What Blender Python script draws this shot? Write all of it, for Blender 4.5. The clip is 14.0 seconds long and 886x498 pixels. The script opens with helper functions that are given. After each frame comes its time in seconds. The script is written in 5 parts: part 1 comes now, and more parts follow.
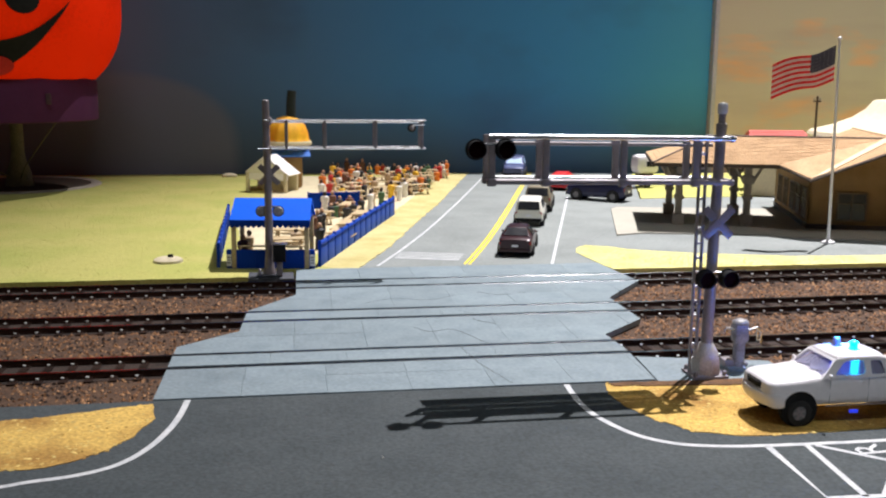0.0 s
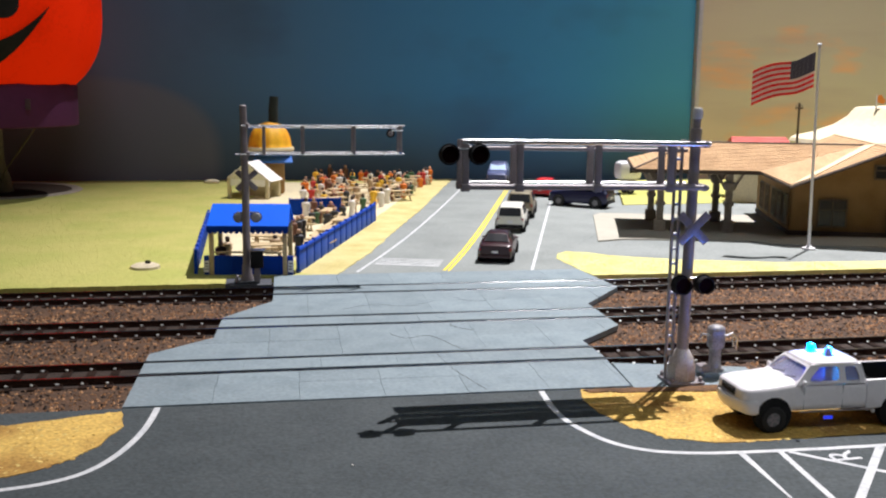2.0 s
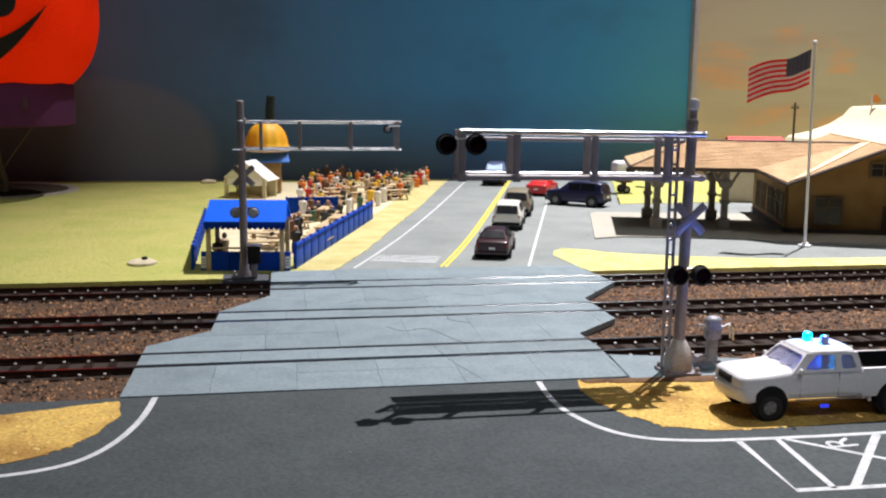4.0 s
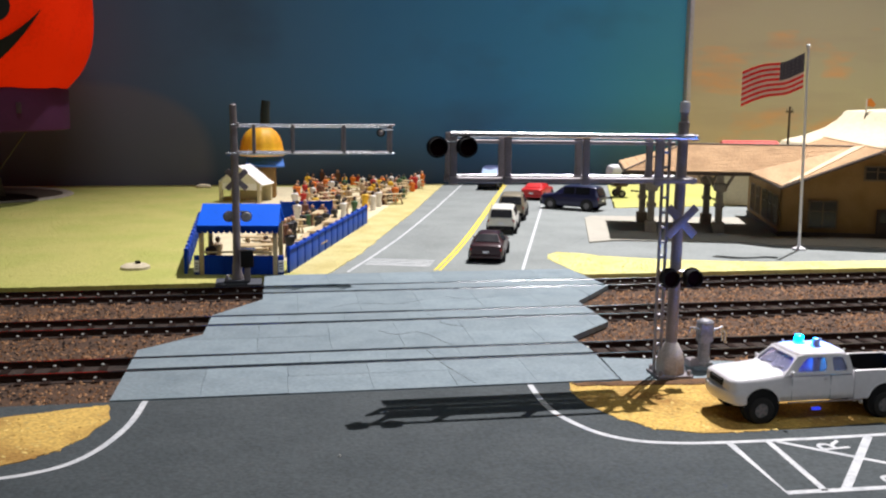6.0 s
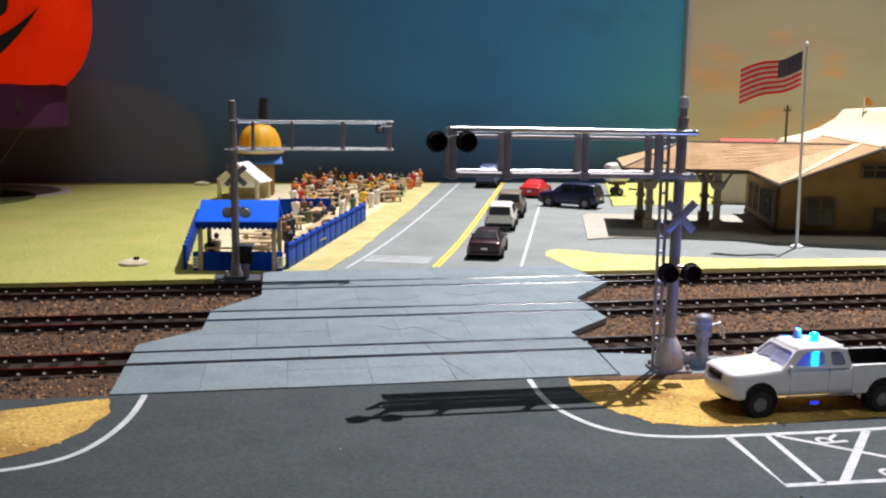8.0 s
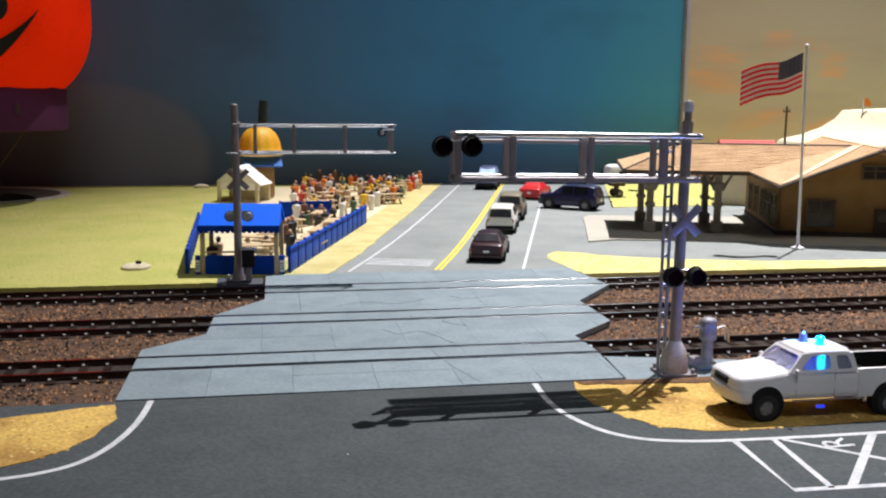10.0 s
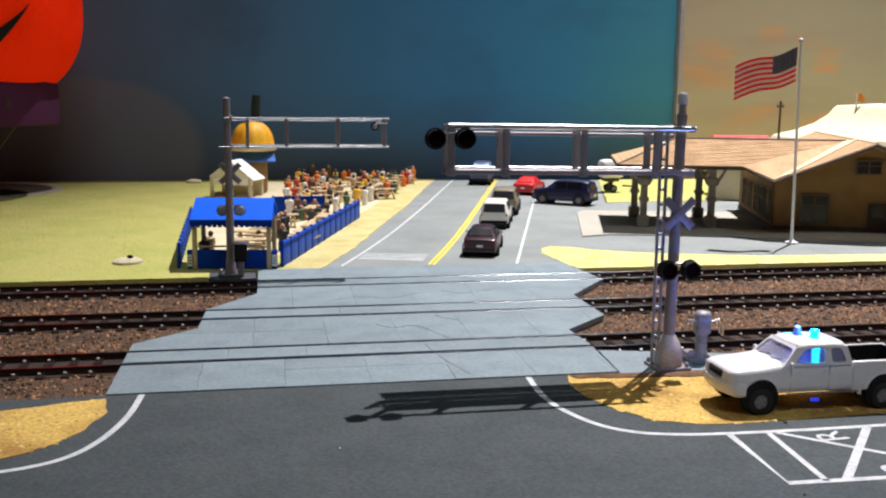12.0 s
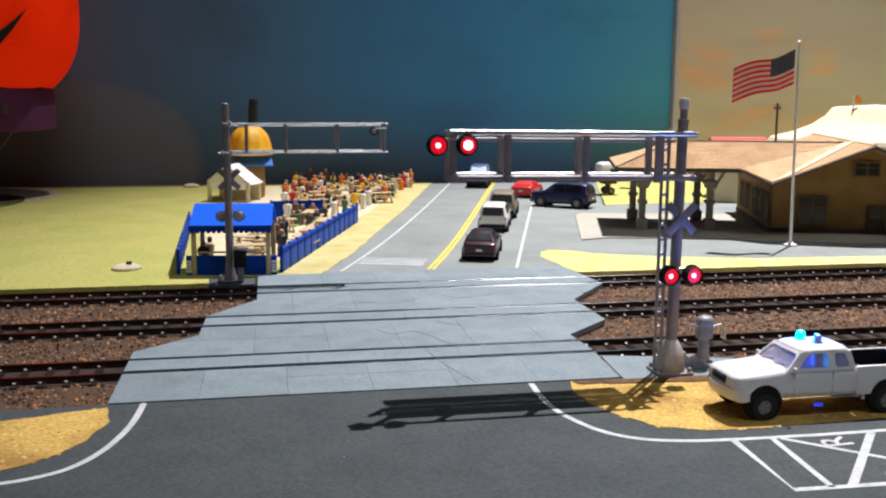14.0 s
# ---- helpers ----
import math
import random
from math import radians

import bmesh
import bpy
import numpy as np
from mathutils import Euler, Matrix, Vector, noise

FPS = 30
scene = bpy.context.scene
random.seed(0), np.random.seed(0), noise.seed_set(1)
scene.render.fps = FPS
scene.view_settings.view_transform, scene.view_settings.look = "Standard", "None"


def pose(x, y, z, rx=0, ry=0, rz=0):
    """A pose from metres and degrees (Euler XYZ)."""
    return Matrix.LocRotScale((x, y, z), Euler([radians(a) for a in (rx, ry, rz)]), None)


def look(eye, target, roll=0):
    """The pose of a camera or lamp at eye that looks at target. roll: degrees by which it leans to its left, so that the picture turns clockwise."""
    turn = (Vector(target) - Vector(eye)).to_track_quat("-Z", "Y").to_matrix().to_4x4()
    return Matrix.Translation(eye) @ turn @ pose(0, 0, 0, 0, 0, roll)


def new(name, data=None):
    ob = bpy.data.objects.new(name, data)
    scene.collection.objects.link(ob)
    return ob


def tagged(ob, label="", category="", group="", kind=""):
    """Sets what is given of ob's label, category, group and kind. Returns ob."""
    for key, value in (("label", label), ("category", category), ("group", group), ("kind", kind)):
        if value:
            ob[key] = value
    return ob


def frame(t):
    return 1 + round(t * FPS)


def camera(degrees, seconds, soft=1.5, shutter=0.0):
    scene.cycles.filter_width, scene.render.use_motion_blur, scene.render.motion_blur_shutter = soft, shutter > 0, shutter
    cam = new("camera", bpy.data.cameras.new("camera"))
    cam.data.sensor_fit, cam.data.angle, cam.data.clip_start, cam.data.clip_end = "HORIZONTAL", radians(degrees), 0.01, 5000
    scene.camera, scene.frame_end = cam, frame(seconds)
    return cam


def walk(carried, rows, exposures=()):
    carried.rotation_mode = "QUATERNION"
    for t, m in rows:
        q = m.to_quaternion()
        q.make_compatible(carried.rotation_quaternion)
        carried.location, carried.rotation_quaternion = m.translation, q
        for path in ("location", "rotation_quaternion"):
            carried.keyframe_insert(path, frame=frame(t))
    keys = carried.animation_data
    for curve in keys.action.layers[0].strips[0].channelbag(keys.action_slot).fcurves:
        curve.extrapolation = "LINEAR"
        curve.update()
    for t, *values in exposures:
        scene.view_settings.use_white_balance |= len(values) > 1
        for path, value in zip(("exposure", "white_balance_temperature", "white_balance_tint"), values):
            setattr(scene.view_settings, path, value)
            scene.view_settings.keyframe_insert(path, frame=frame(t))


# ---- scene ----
# A model railway layout at 1:87. Meshes are written in millimetres and linked in metres.
cam = camera(48.0, 14.0, soft=2.2)
PATH = [
    (0.0, -0.00669, 0.00021, 0.10428, 80.147, -0.503, -9.051),
    (0.5, -0.00359, 0.00070, 0.10440, 80.396, -0.597, -9.159),
    (1.0, -0.00568, 0.00197, 0.10462, 80.508, -0.869, -9.392),
    (1.5, -0.00359, 0.00094, 0.10334, 80.546, -0.568, -9.520),
    (2.0, -0.00157, 0.00190, 0.10349, 80.547, -0.615, -9.735),
    (2.5, -0.00387, 0.00172, 0.10120, 80.331, -0.591, -9.699),
    (3.0, -0.00577, 0.00066, 0.10207, 80.956, -0.610, -9.633),
    (3.5, -0.00397, 0.00055, 0.09938, 80.778, -0.622, -9.801),
    (6.0, 0.00021, 0.00075, 0.09807, 81.102, -0.564, -10.094),
    (6.5, -0.00004, -0.00032, 0.09671, 80.931, -0.472, -10.129),
    (7.0, -0.00000, 0.00000, 0.09665, 80.930, -0.450, -10.240),
    (7.5, -0.00121, 0.00012, 0.09817, 81.090, -0.512, -10.159),
    (8.0, -0.00075, -0.00000, 0.09658, 81.071, -0.685, -10.242),
    (10.5, -0.00460, 0.00112, 0.09807, 81.097, -0.379, -10.595),
    (11.0, -0.00543, 0.00188, 0.09628, 80.931, -0.528, -10.978),
    (11.5, -0.00474, 0.00075, 0.09486, 81.030, -0.718, -10.755),
    (12.0, -0.00280, 0.00228, 0.09644, 80.910, -0.578, -10.772),
    (12.5, -0.00677, 0.00139, 0.09698, 80.862, -0.422, -10.833),
    (13.0, -0.00487, 0.00189, 0.09736, 80.924, -0.258, -10.806),
    (13.5, -0.00324, 0.00190, 0.09594, 80.969, -0.373, -10.767),
    (14.0, -0.00463, 0.00356, 0.09794, 81.004, -0.318, -11.049),
]
EXPO = [(0.0, 0.08), (3.5, 0.07), (6.0, 0.0), (14.0, 0.0)]
walk(cam, [(r[0], pose(*r[1:])) for r in PATH], EXPO)

# ---- light ----
world = bpy.data.worlds.new("room_air")
scene.world = world
world.use_nodes = True
world.node_tree.nodes["Background"].inputs[0].default_value = (0.9, 0.95, 1.0, 1)
world.node_tree.nodes["Background"].inputs[1].default_value = 0.065

spot = bpy.data.lights.new("layout_spot", "SPOT")
spot.energy = 675
spot.spot_size, spot.spot_blend = radians(41.6), 1.0
spot.shadow_soft_size = 0.012
spot.color = (1.0, 0.955, 0.975)
new("layout_spot", spot).matrix_world = look((0.88, 1.21, 2.40), (0.55, 0.60, 0.0))

room_lamp = bpy.data.lights.new("room_lamp", "AREA")
room_lamp.shape, room_lamp.size, room_lamp.size_y = "RECTANGLE", 1.2, 0.5
room_lamp.energy = 14
room_lamp.color = (0.93, 0.97, 1.0)
new("room_lamp", room_lamp).matrix_world = look((0.25, -0.9, 2.35), (0.35, 0.5, 0.0))

# ---- mesh helpers (millimetres) ----
class Build:
    """Collects vertices and faces of one mesh, in millimetres."""

    def __init__(self):
        self.v, self.f, self.m = [], [], []

    def add(self, verts, faces, mat=0):
        n = len(self.v)
        self.v += [tuple(p) for p in verts]
        self.f += [tuple(i + n for i in q) for q in faces]
        self.m += [mat] * len(faces)
        return self

    def box(self, x, y, z, sx, sy, sz, mat=0, b=0.0, m=None):
        """A box about its centre; b: its chamfer."""
        hx, hy, hz = sx / 2, sy / 2, sz / 2
        if b <= 0:
            vs = [(i * hx, j * hy, k * hz) for k in (-1, 1) for j in (-1, 1) for i in (-1, 1)]
            fs = [(0, 2, 3, 1), (4, 5, 7, 6), (0, 1, 5, 4), (2, 6, 7, 3), (0, 4, 6, 2), (1, 3, 7, 5)]
        else:
            b = min(b, hx * 0.9, hy * 0.9, hz * 0.9)
            bm = bmesh.new()
            bmesh.ops.create_cube(bm, size=1.0, matrix=Matrix.Diagonal((sx, sy, sz, 1)))
            bmesh.ops.bevel(bm, geom=bm.edges[:], offset=b, segments=2, affect="EDGES", profile=0.5)
            bm.verts.index_update()
            vs, fs = [tuple(v.co) for v in bm.verts], [tuple(v.index for v in f.verts) for f in bm.faces]
            bm.free()
        if m is not None:
            vs = [m @ Vector(p) for p in vs]
        return self.add([(p[0] + x, p[1] + y, p[2] + z) for p in vs], fs, mat)

    def tube(self, pts, r, n=10, mat=0, r2=None, caps=True):
        """A round bar along points."""
        pts = [Vector(p) for p in pts]
        rings = []
        for i, p in enumerate(pts):
            d = (pts[min(i + 1, len(pts) - 1)] - pts[max(i - 1, 0)]).normalized()
            a = d.orthogonal().normalized() if i == 0 else (a - d * a.dot(d)).normalized()
            c = d.cross(a)
            k = i / (len(pts) - 1)
            rr = r if r2 is None else r + (r2 - r) * k
            rings.append([p + rr * (a * math.cos(t) + c * math.sin(t)) for t in [2 * math.pi * j / n for j in range(n)]])
        return self.rings(rings, mat, caps)

    def rings(self, rings, mat=0, caps=True):
        n = len(rings[0])
        vs = [p for r in rings for p in r]
        fs = [(i * n + j, i * n + (j + 1) % n, (i + 1) * n + (j + 1) % n, (i + 1) * n + j) for i in range(len(rings) - 1) for j in range(n)]
        if caps:
            fs += [tuple(reversed(range(n))), tuple((len(rings) - 1) * n + j for j in range(n))]
        return self.add(vs, fs, mat)

    def lathe(self, profile, at=(0, 0, 0), n=24, mat=0, sx=1.0, sy=1.0):
        """Turns (radius, height) pairs about the upright axis."""
        x, y, z = at
        return self.rings([[(x + sx * r * math.cos(2 * math.pi * j / n), y + sy * r * math.sin(2 * math.pi * j / n), z + h) for j in range(n)] for r, h in profile], mat)

    def ball(self, x, y, z, rx, ry=None, rz=None, n=14, k=8, mat=0):
        ry, rz = ry or rx, rz or rx
        prof = [(max(1e-3, math.sin(math.pi * i / k)), -math.cos(math.pi * i / k)) for i in range(k + 1)]
        return self.rings([[(x + rx * r * math.cos(2 * math.pi * j / n), y + ry * r * math.sin(2 * math.pi * j / n), z + rz * h) for j in range(n)] for r, h in prof], mat)

    def prism(self, poly, z0, z1, mat=0):
        """A flat plate with the outline poly (anticlockwise)."""
        n = len(poly)
        vs = [(*p, z0) for p in poly] + [(*p, z1) for p in poly]
        fs = [tuple(reversed(range(n))), tuple(range(n, 2 * n))] + [(i, (i + 1) % n, n + (i + 1) % n, n + i) for i in range(n)]
        return self.add(vs, fs, mat)

    def slab(self, quad, t, mat=0):
        """A plate on four or more points in space, t thick along its normal."""
        q = [Vector(p) for p in quad]
        nrm = (q[1] - q[0]).cross(q[2] - q[0]).normalized() * t
        n = len(q)
        fs = [tuple(reversed(range(n))), tuple(range(n, 2 * n))] + [(i, (i + 1) % n, n + (i + 1) % n, n + i) for i in range(n)]
        return self.add(q + [p + nrm for p in q], fs, mat)

    def ribbon(self, pts, w, z0, z1, mat=0):
        """A painted stripe of width w along flat points."""
        pts = [Vector(p) for p in pts]
        lf, rt = [], []
        for i, p in enumerate(pts):
            d = (pts[min(i + 1, len(pts) - 1)] - pts[max(i - 1, 0)]).normalized()
            nn = Vector((-d.y, d.x)) * w / 2
            lf.append(p + nn), rt.append(p - nn)
        for i in range(len(pts) - 1):
            self.prism([tuple(rt[i]), tuple(rt[i + 1]), tuple(lf[i + 1]), tuple(lf[i])], z0, z1, mat)
        return self


def mesh_of(name, b, mats, smooth=0):
    me = bpy.data.meshes.new(name)
    me.from_pydata([(x * 0.001, y * 0.001, z * 0.001) for x, y, z in b.v], [], b.f)
    for mm in mats if isinstance(mats, (list, tuple)) else [mats]:
        me.materials.append(mm)
    me.polygons.foreach_set("material_index", b.m)
    if smooth:
        me.polygons.foreach_set("use_smooth", [True] * len(b.f))
        me.set_sharp_from_angle(angle=radians(smooth))
    me.update()
    return me


def part(name, b, mats, parent=None, label="", smooth=40):
    ob = new(name, b if isinstance(b, bpy.types.Mesh) else mesh_of(name, b, mats, smooth))
    ob.parent = parent
    return tagged(ob, label)


def thing(name, x, y, z, rz, label, category, group="", kind=""):
    ob = new(name)
    ob.empty_display_size = 0.01
    ob.matrix_world = pose(x * 0.001, y * 0.001, z * 0.001, 0, 0, rz)
    return tagged(ob, label, category, group, kind)


def single(name, b, mats, label, category, at=None, group="", kind="", smooth=40):
    ob = part(name, b, mats, None, label, smooth)
    if at:
        ob.matrix_world = pose(at[0] * 0.001, at[1] * 0.001, at[2] * 0.001, 0, 0, at[3])
    return tagged(ob, "", category, group, kind)


def clip_poly(poly, a, b, c):
    """The part of a convex outline where a*x + b*y <= c."""
    out = []
    for i, p in enumerate(poly):
        q = poly[(i + 1) % len(poly)]
        dp, dq = a * p[0] + b * p[1] - c, a * q[0] + b * q[1] - c
        if dp <= 0:
            out.append(p)
        if dp * dq < 0:
            t = dp / (dp - dq)
            out.append((p[0] + t * (q[0] - p[0]), p[1] + t * (q[1] - p[1])))
    return out


def inside(x, y, poly):
    hit = False
    for (x1, y1), (x2, y2) in zip(poly, poly[1:] + poly[:1]):
        if (y1 > y) != (y2 > y) and x < (x2 - x1) * (y - y1) / (y2 - y1) + x1:
            hit = not hit
    return hit


def wavy(poly, step=4.0, amount=1.2, seed=0):
    """An outline with a ragged edge."""
    out = []
    for (x1, y1), (x2, y2) in zip(poly, poly[1:] + poly[:1]):
        n = max(1, int(math.hypot(x2 - x1, y2 - y1) / step))
        for i in range(n):
            x, y = x1 + (x2 - x1) * i / n, y1 + (y2 - y1) * i / n
            out.append((x + amount * noise.noise((x * 0.15, y * 0.15, seed)), y + amount * noise.noise((x * 0.15, y * 0.15, seed + 9))))
    return out


def smooth_line(pts, n=6):
    """Catmull-Rom through flat points."""
    out = []
    for i in range(len(pts) - 1):
        p = [Vector(pts[max(0, min(len(pts) - 1, i + k))]) for k in (-1, 0, 1, 2)]
        for j in range(n):
            t = j / n
            out.append(tuple(0.5 * (2 * p[1] + (p[2] - p[0]) * t + (2 * p[0] - 5 * p[1] + 4 * p[2] - p[3]) * t * t + (3 * p[1] - p[0] - 3 * p[2] + p[3]) * t ** 3)))
    return out + [tuple(pts[-1])]


# ---- materials ----
def material(name, color, rough=0.6, metal=0.0, vary=0.12, grain=1.0, stain=12.0, bump=0.15, other=None, coat=0.0, rand=0.0):
    """A surface with grain and stains of the given sizes in mm; other: the colour of its stains; rand: change from piece to piece."""
    m = bpy.data.materials.new(name)
    m.use_nodes = True
    nt = m.node_tree
    nd, ln = nt.nodes, nt.links
    bs = nd["Principled BSDF"]
    bs.inputs["Roughness"].default_value = rough
    bs.inputs["Metallic"].default_value = metal
    bs.inputs["Coat Weight"].default_value = coat
    co = nd.new("ShaderNodeTexCoord")

    def tex(size, detail=4.0):
        t = nd.new("ShaderNodeTexNoise")
        t.inputs["Scale"].default_value = 1000.0 / max(size, 0.01)
        t.inputs["Detail"].default_value = detail
        ln.new(co.outputs["Object"], t.inputs["Vector"])
        return t

    fine, wide = tex(grain, 2.0), tex(stain, 5.0)
    mix = nd.new("ShaderNodeMix")
    mix.data_type = "RGBA"
    dark = other or tuple(c * (1 - 1.8 * vary) for c in color)
    mix.inputs["A"].default_value = (*color, 1)
    mix.inputs["B"].default_value = (*dark, 1)
    ramp = nd.new("ShaderNodeMapRange")
    ramp.inputs["From Min"].default_value, ramp.inputs["From Max"].default_value = 0.42, 0.72
    ln.new(wide.outputs["Fac"], ramp.inputs["Value"])
    ln.new(ramp.outputs["Result"], mix.inputs["Factor"])
    hsv = nd.new("ShaderNodeHueSaturation")
    val = nd.new("ShaderNodeMapRange")
    val.inputs["From Min"].default_value, val.inputs["From Max"].default_value = 0.25, 0.75
    val.inputs["To Min"].default_value, val.inputs["To Max"].default_value = 1 - 2 * vary, 1 + 2 * vary
    ln.new(fine.outputs["Fac"], val.inputs["Value"])
    ln.new(mix.outputs["Result"], hsv.inputs["Color"])
    source = val.outputs["Result"]
    if rand:
        oi = nd.new("ShaderNodeObjectInfo")
        rr = nd.new("ShaderNodeMapRange")
        rr.inputs["To Min"].default_value, rr.inputs["To Max"].default_value = 1 - rand, 1 + rand
        ln.new(oi.outputs["Random"], rr.inputs["Value"])
        mul = nd.new("ShaderNodeMath")
        mul.operation = "MULTIPLY"
        ln.new(source, mul.inputs[0]), ln.new(rr.outputs["Result"], mul.inputs[1])
        source = mul.outputs[0]
    ln.new(source, hsv.inputs["Value"])
    ln.new(hsv.outputs["Color"], bs.inputs["Base Color"])
    rg = nd.new("ShaderNodeMapRange")
    rg.inputs["To Min"].default_value, rg.inputs["To Max"].default_value = max(0.02, rough - 0.12), min(1, rough + 0.12)
    ln.new(wide.outputs["Fac"], rg.inputs["Value"])
    ln.new(rg.outputs["Result"], bs.inputs["Roughness"])
    if bump:
        bp = nd.new("ShaderNodeBump")
        bp.inputs["Strength"].default_value = bump
        bp.inputs["Distance"].default_value = 0.0004
        ln.new(fine.outputs["Fac"], bp.inputs["Height"])
        ln.new(bp.outputs["Normal"], bs.inputs["Normal"])
    return m


def glow(name, color, strength, base=(0.02, 0.02, 0.05)):
    m = material(name, base, 0.25, 0, 0.02, 1, 5, 0)
    bs = m.node_tree.nodes["Principled BSDF"]
    bs.inputs["Emission Color"].default_value = (*color, 1)
    bs.inputs["Emission Strength"].default_value = strength
    return m


def glass(name, color, rough=0.05):
    m = material(name, color, rough, 0, 0.03, 1, 8, 0)
    m.node_tree.nodes["Principled BSDF"].inputs["Transmission Weight"].default_value = 0.7
    return m


asphalt = material("asphalt", (0.042, 0.053, 0.057), 0.85, 0, 0.17, 1.1, 22, 0.45, (0.037, 0.047, 0.051))
asphalt_far = material("pale_asphalt", (0.222, 0.243, 0.235), 0.85, 0, 0.09, 1.2, 45, 0.3, (0.178, 0.196, 0.19))
concrete = material("pale_concrete", (0.39, 0.37, 0.31), 0.85, 0, 0.06, 1.0, 30, 0.25)
panel_grey = material("painted_crossing_panel", (0.193, 0.243, 0.268), 0.6, 0, 0.09, 1.6, 14, 0.3, (0.15, 0.196, 0.22), rand=0.07)
crack_dark = material("crack_dark", (0.04, 0.045, 0.05), 0.95)
ballast_m = material("ballast_gravel", (0.085, 0.043, 0.021), 0.95, 0, 0.30, 0.9, 9, 1.0, (0.055, 0.03, 0.018))
stone_a = material("ballast_stone_brown", (0.27, 0.125, 0.05), 0.95, 0, 0.2, 0.6, 4, 0.5, (0.08, 0.045, 0.03))
stone_b = material("ballast_stone_pale", (0.50, 0.27, 0.13), 0.9, 0, 0.2, 0.6, 4, 0.5)
stone_c = material("ballast_stone_dark", (0.028, 0.016, 0.011), 0.9, 0, 0.2, 0.6, 4, 0.5)
tie_m = material("creosoted_tie", (0.020, 0.011, 0.008), 0.95, 0, 0.2, 0.7, 5, 0.4, rand=0.25)
tie_m.node_tree.nodes["Principled BSDF"].inputs["Specular IOR Level"].default_value = 0.1
rail_side = material("rusty_rail", (0.040, 0.018, 0.012), 0.85, 0, 0.2, 0.6, 6, 0.2)
rail_side.node_tree.nodes["Principled BSDF"].inputs["Specular IOR Level"].default_value = 0.1
rail_top = material("polished_rail", (0.34, 0.345, 0.36), 0.18, 1.0, 0.05, 0.5, 8, 0)
spike_m = material("bright_spike", (0.72, 0.71, 0.67), 0.35, 0.2, 0.05)
white_paint = material("road_paint_white", (0.55, 0.56, 0.57), 0.7, 0, 0.10, 0.9, 7, 0.15, (0.40, 0.42, 0.44))
yellow_paint = material("road_paint_yellow", (0.72, 0.56, 0.03), 0.7, 0, 0.06, 0.8, 9, 0.15)
lawn_m = material("lawn_turf", (0.44, 0.415, 0.12), 0.95, 0, 0.14, 1.1, 45, 0.8, (0.36, 0.38, 0.09))
straw_m = material("straw_turf", (0.57, 0.37, 0.09), 0.95, 0, 0.16, 1.2, 24, 0.6, (0.26, 0.125, 0.025))
verge_m = material("pale_verge_turf", (0.54, 0.475, 0.21), 0.95, 0, 0.18, 0.9, 20, 0.9, (0.44, 0.36, 0.13))
lemon_m = material("lemon_turf", (0.64, 0.60, 0.24), 0.95, 0, 0.10, 1.0, 16, 0.5, (0.56, 0.50, 0.17))
sand_m = material("pale_sand", (0.66, 0.58, 0.38), 0.95, 0, 0.08, 0.9, 25, 0.5)
blade_a = material("grass_fibre_straw", (0.62, 0.45, 0.14), 0.9, 0, 0.2, 2, 9, 0)
blade_d = material("grass_fibre_pale", (0.64, 0.60, 0.22), 0.9, 0, 0.2, 2, 9, 0)
blade_c = material("grass_fibre_green", (0.47, 0.44, 0.13), 0.9, 0, 0.2, 2, 9, 0)
silver = material("silver_paint", (0.68, 0.68, 0.71), 0.24, 1.0, 0.06, 0.6, 6, 0.1)
silver_dull = material("dull_silver_paint", (0.28, 0.25, 0.265), 0.45, 0.15, 0.08, 0.6, 6, 0.15)
bare_bronze = material("worn_base_metal", (0.50, 0.47, 0.46), 0.5, 0.2, 0.12, 0.7, 7, 0.2, (0.33, 0.23, 0.15))
cap_m = material("pale_metal_cap", (0.70, 0.69, 0.72), 0.35, 0.1, 0.06, 0.6, 5, 0.1)
gate_grey = material("worn_grey_casting", (0.33, 0.33, 0.345), 0.5, 0.3, 0.12, 0.7, 4, 0.25, (0.12, 0.12, 0.13))
black_m = material("matt_black", (0.016, 0.016, 0.017), 0.8, 0, 0.1, 0.6, 4, 0.1)
black_m.node_tree.nodes["Principled BSDF"].inputs["Specular IOR Level"].default_value = 0.15
dark_lens = material("unlit_lens", (0.012, 0.004, 0.005), 0.7, 0, 0.05, 1, 4, 0)
dark_lens.node_tree.nodes["Principled BSDF"].inputs["Specular IOR Level"].default_value = 0.0
red_lit = glow("lit_red_lens", (1.0, 0.008, 0.03), 0.7, (0.2, 0.0, 0.0))
red_core = glow("lit_red_core", (1.0, 0.34, 0.40), 5.0, (0.3, 0.0, 0.0))
blue_lit = glow("lit_blue_lens", (0.0, 0.16, 1.0), 700.0)
blue_low = glow("dim_blue_lens", (0.10, 0.14, 1.0), 0.04, (0.24, 0.25, 0.34))
grating_m = material("grey_grating", (0.40, 0.40, 0.43), 0.5, 0.5, 0.08, 0.6, 6, 0.1)
mast_brown = material("weathered_mast", (0.27, 0.235, 0.25), 0.45, 0.4, 0.1, 0.6, 6, 0.15)
blue_wall = glow("blue_glowing_liner", (0.03, 0.06, 1.0), 0.7, (0.1, 0.1, 0.3))
cyan_lit = glow("lit_cyan_pipe", (0.0, 0.45, 1.0), 8.0)
white_plastic = material("white_plastic", (0.81, 0.79, 0.82), 0.35, 0, 0.02, 2, 20, 0.03, coat=0.2)
tyre_m = material("rubber", (0.014, 0.014, 0.015), 0.7, 0, 0.1, 0.5, 3, 0.3)
rim_m = material("grey_rim", (0.20, 0.205, 0.22), 0.4, 0.4, 0.1, 0.6, 3, 0.1)
# Lavender tint puts the blue light of the cab into the glass.
blue_glass = glass("blue_tinted_glass", (0.74, 0.74, 0.97))
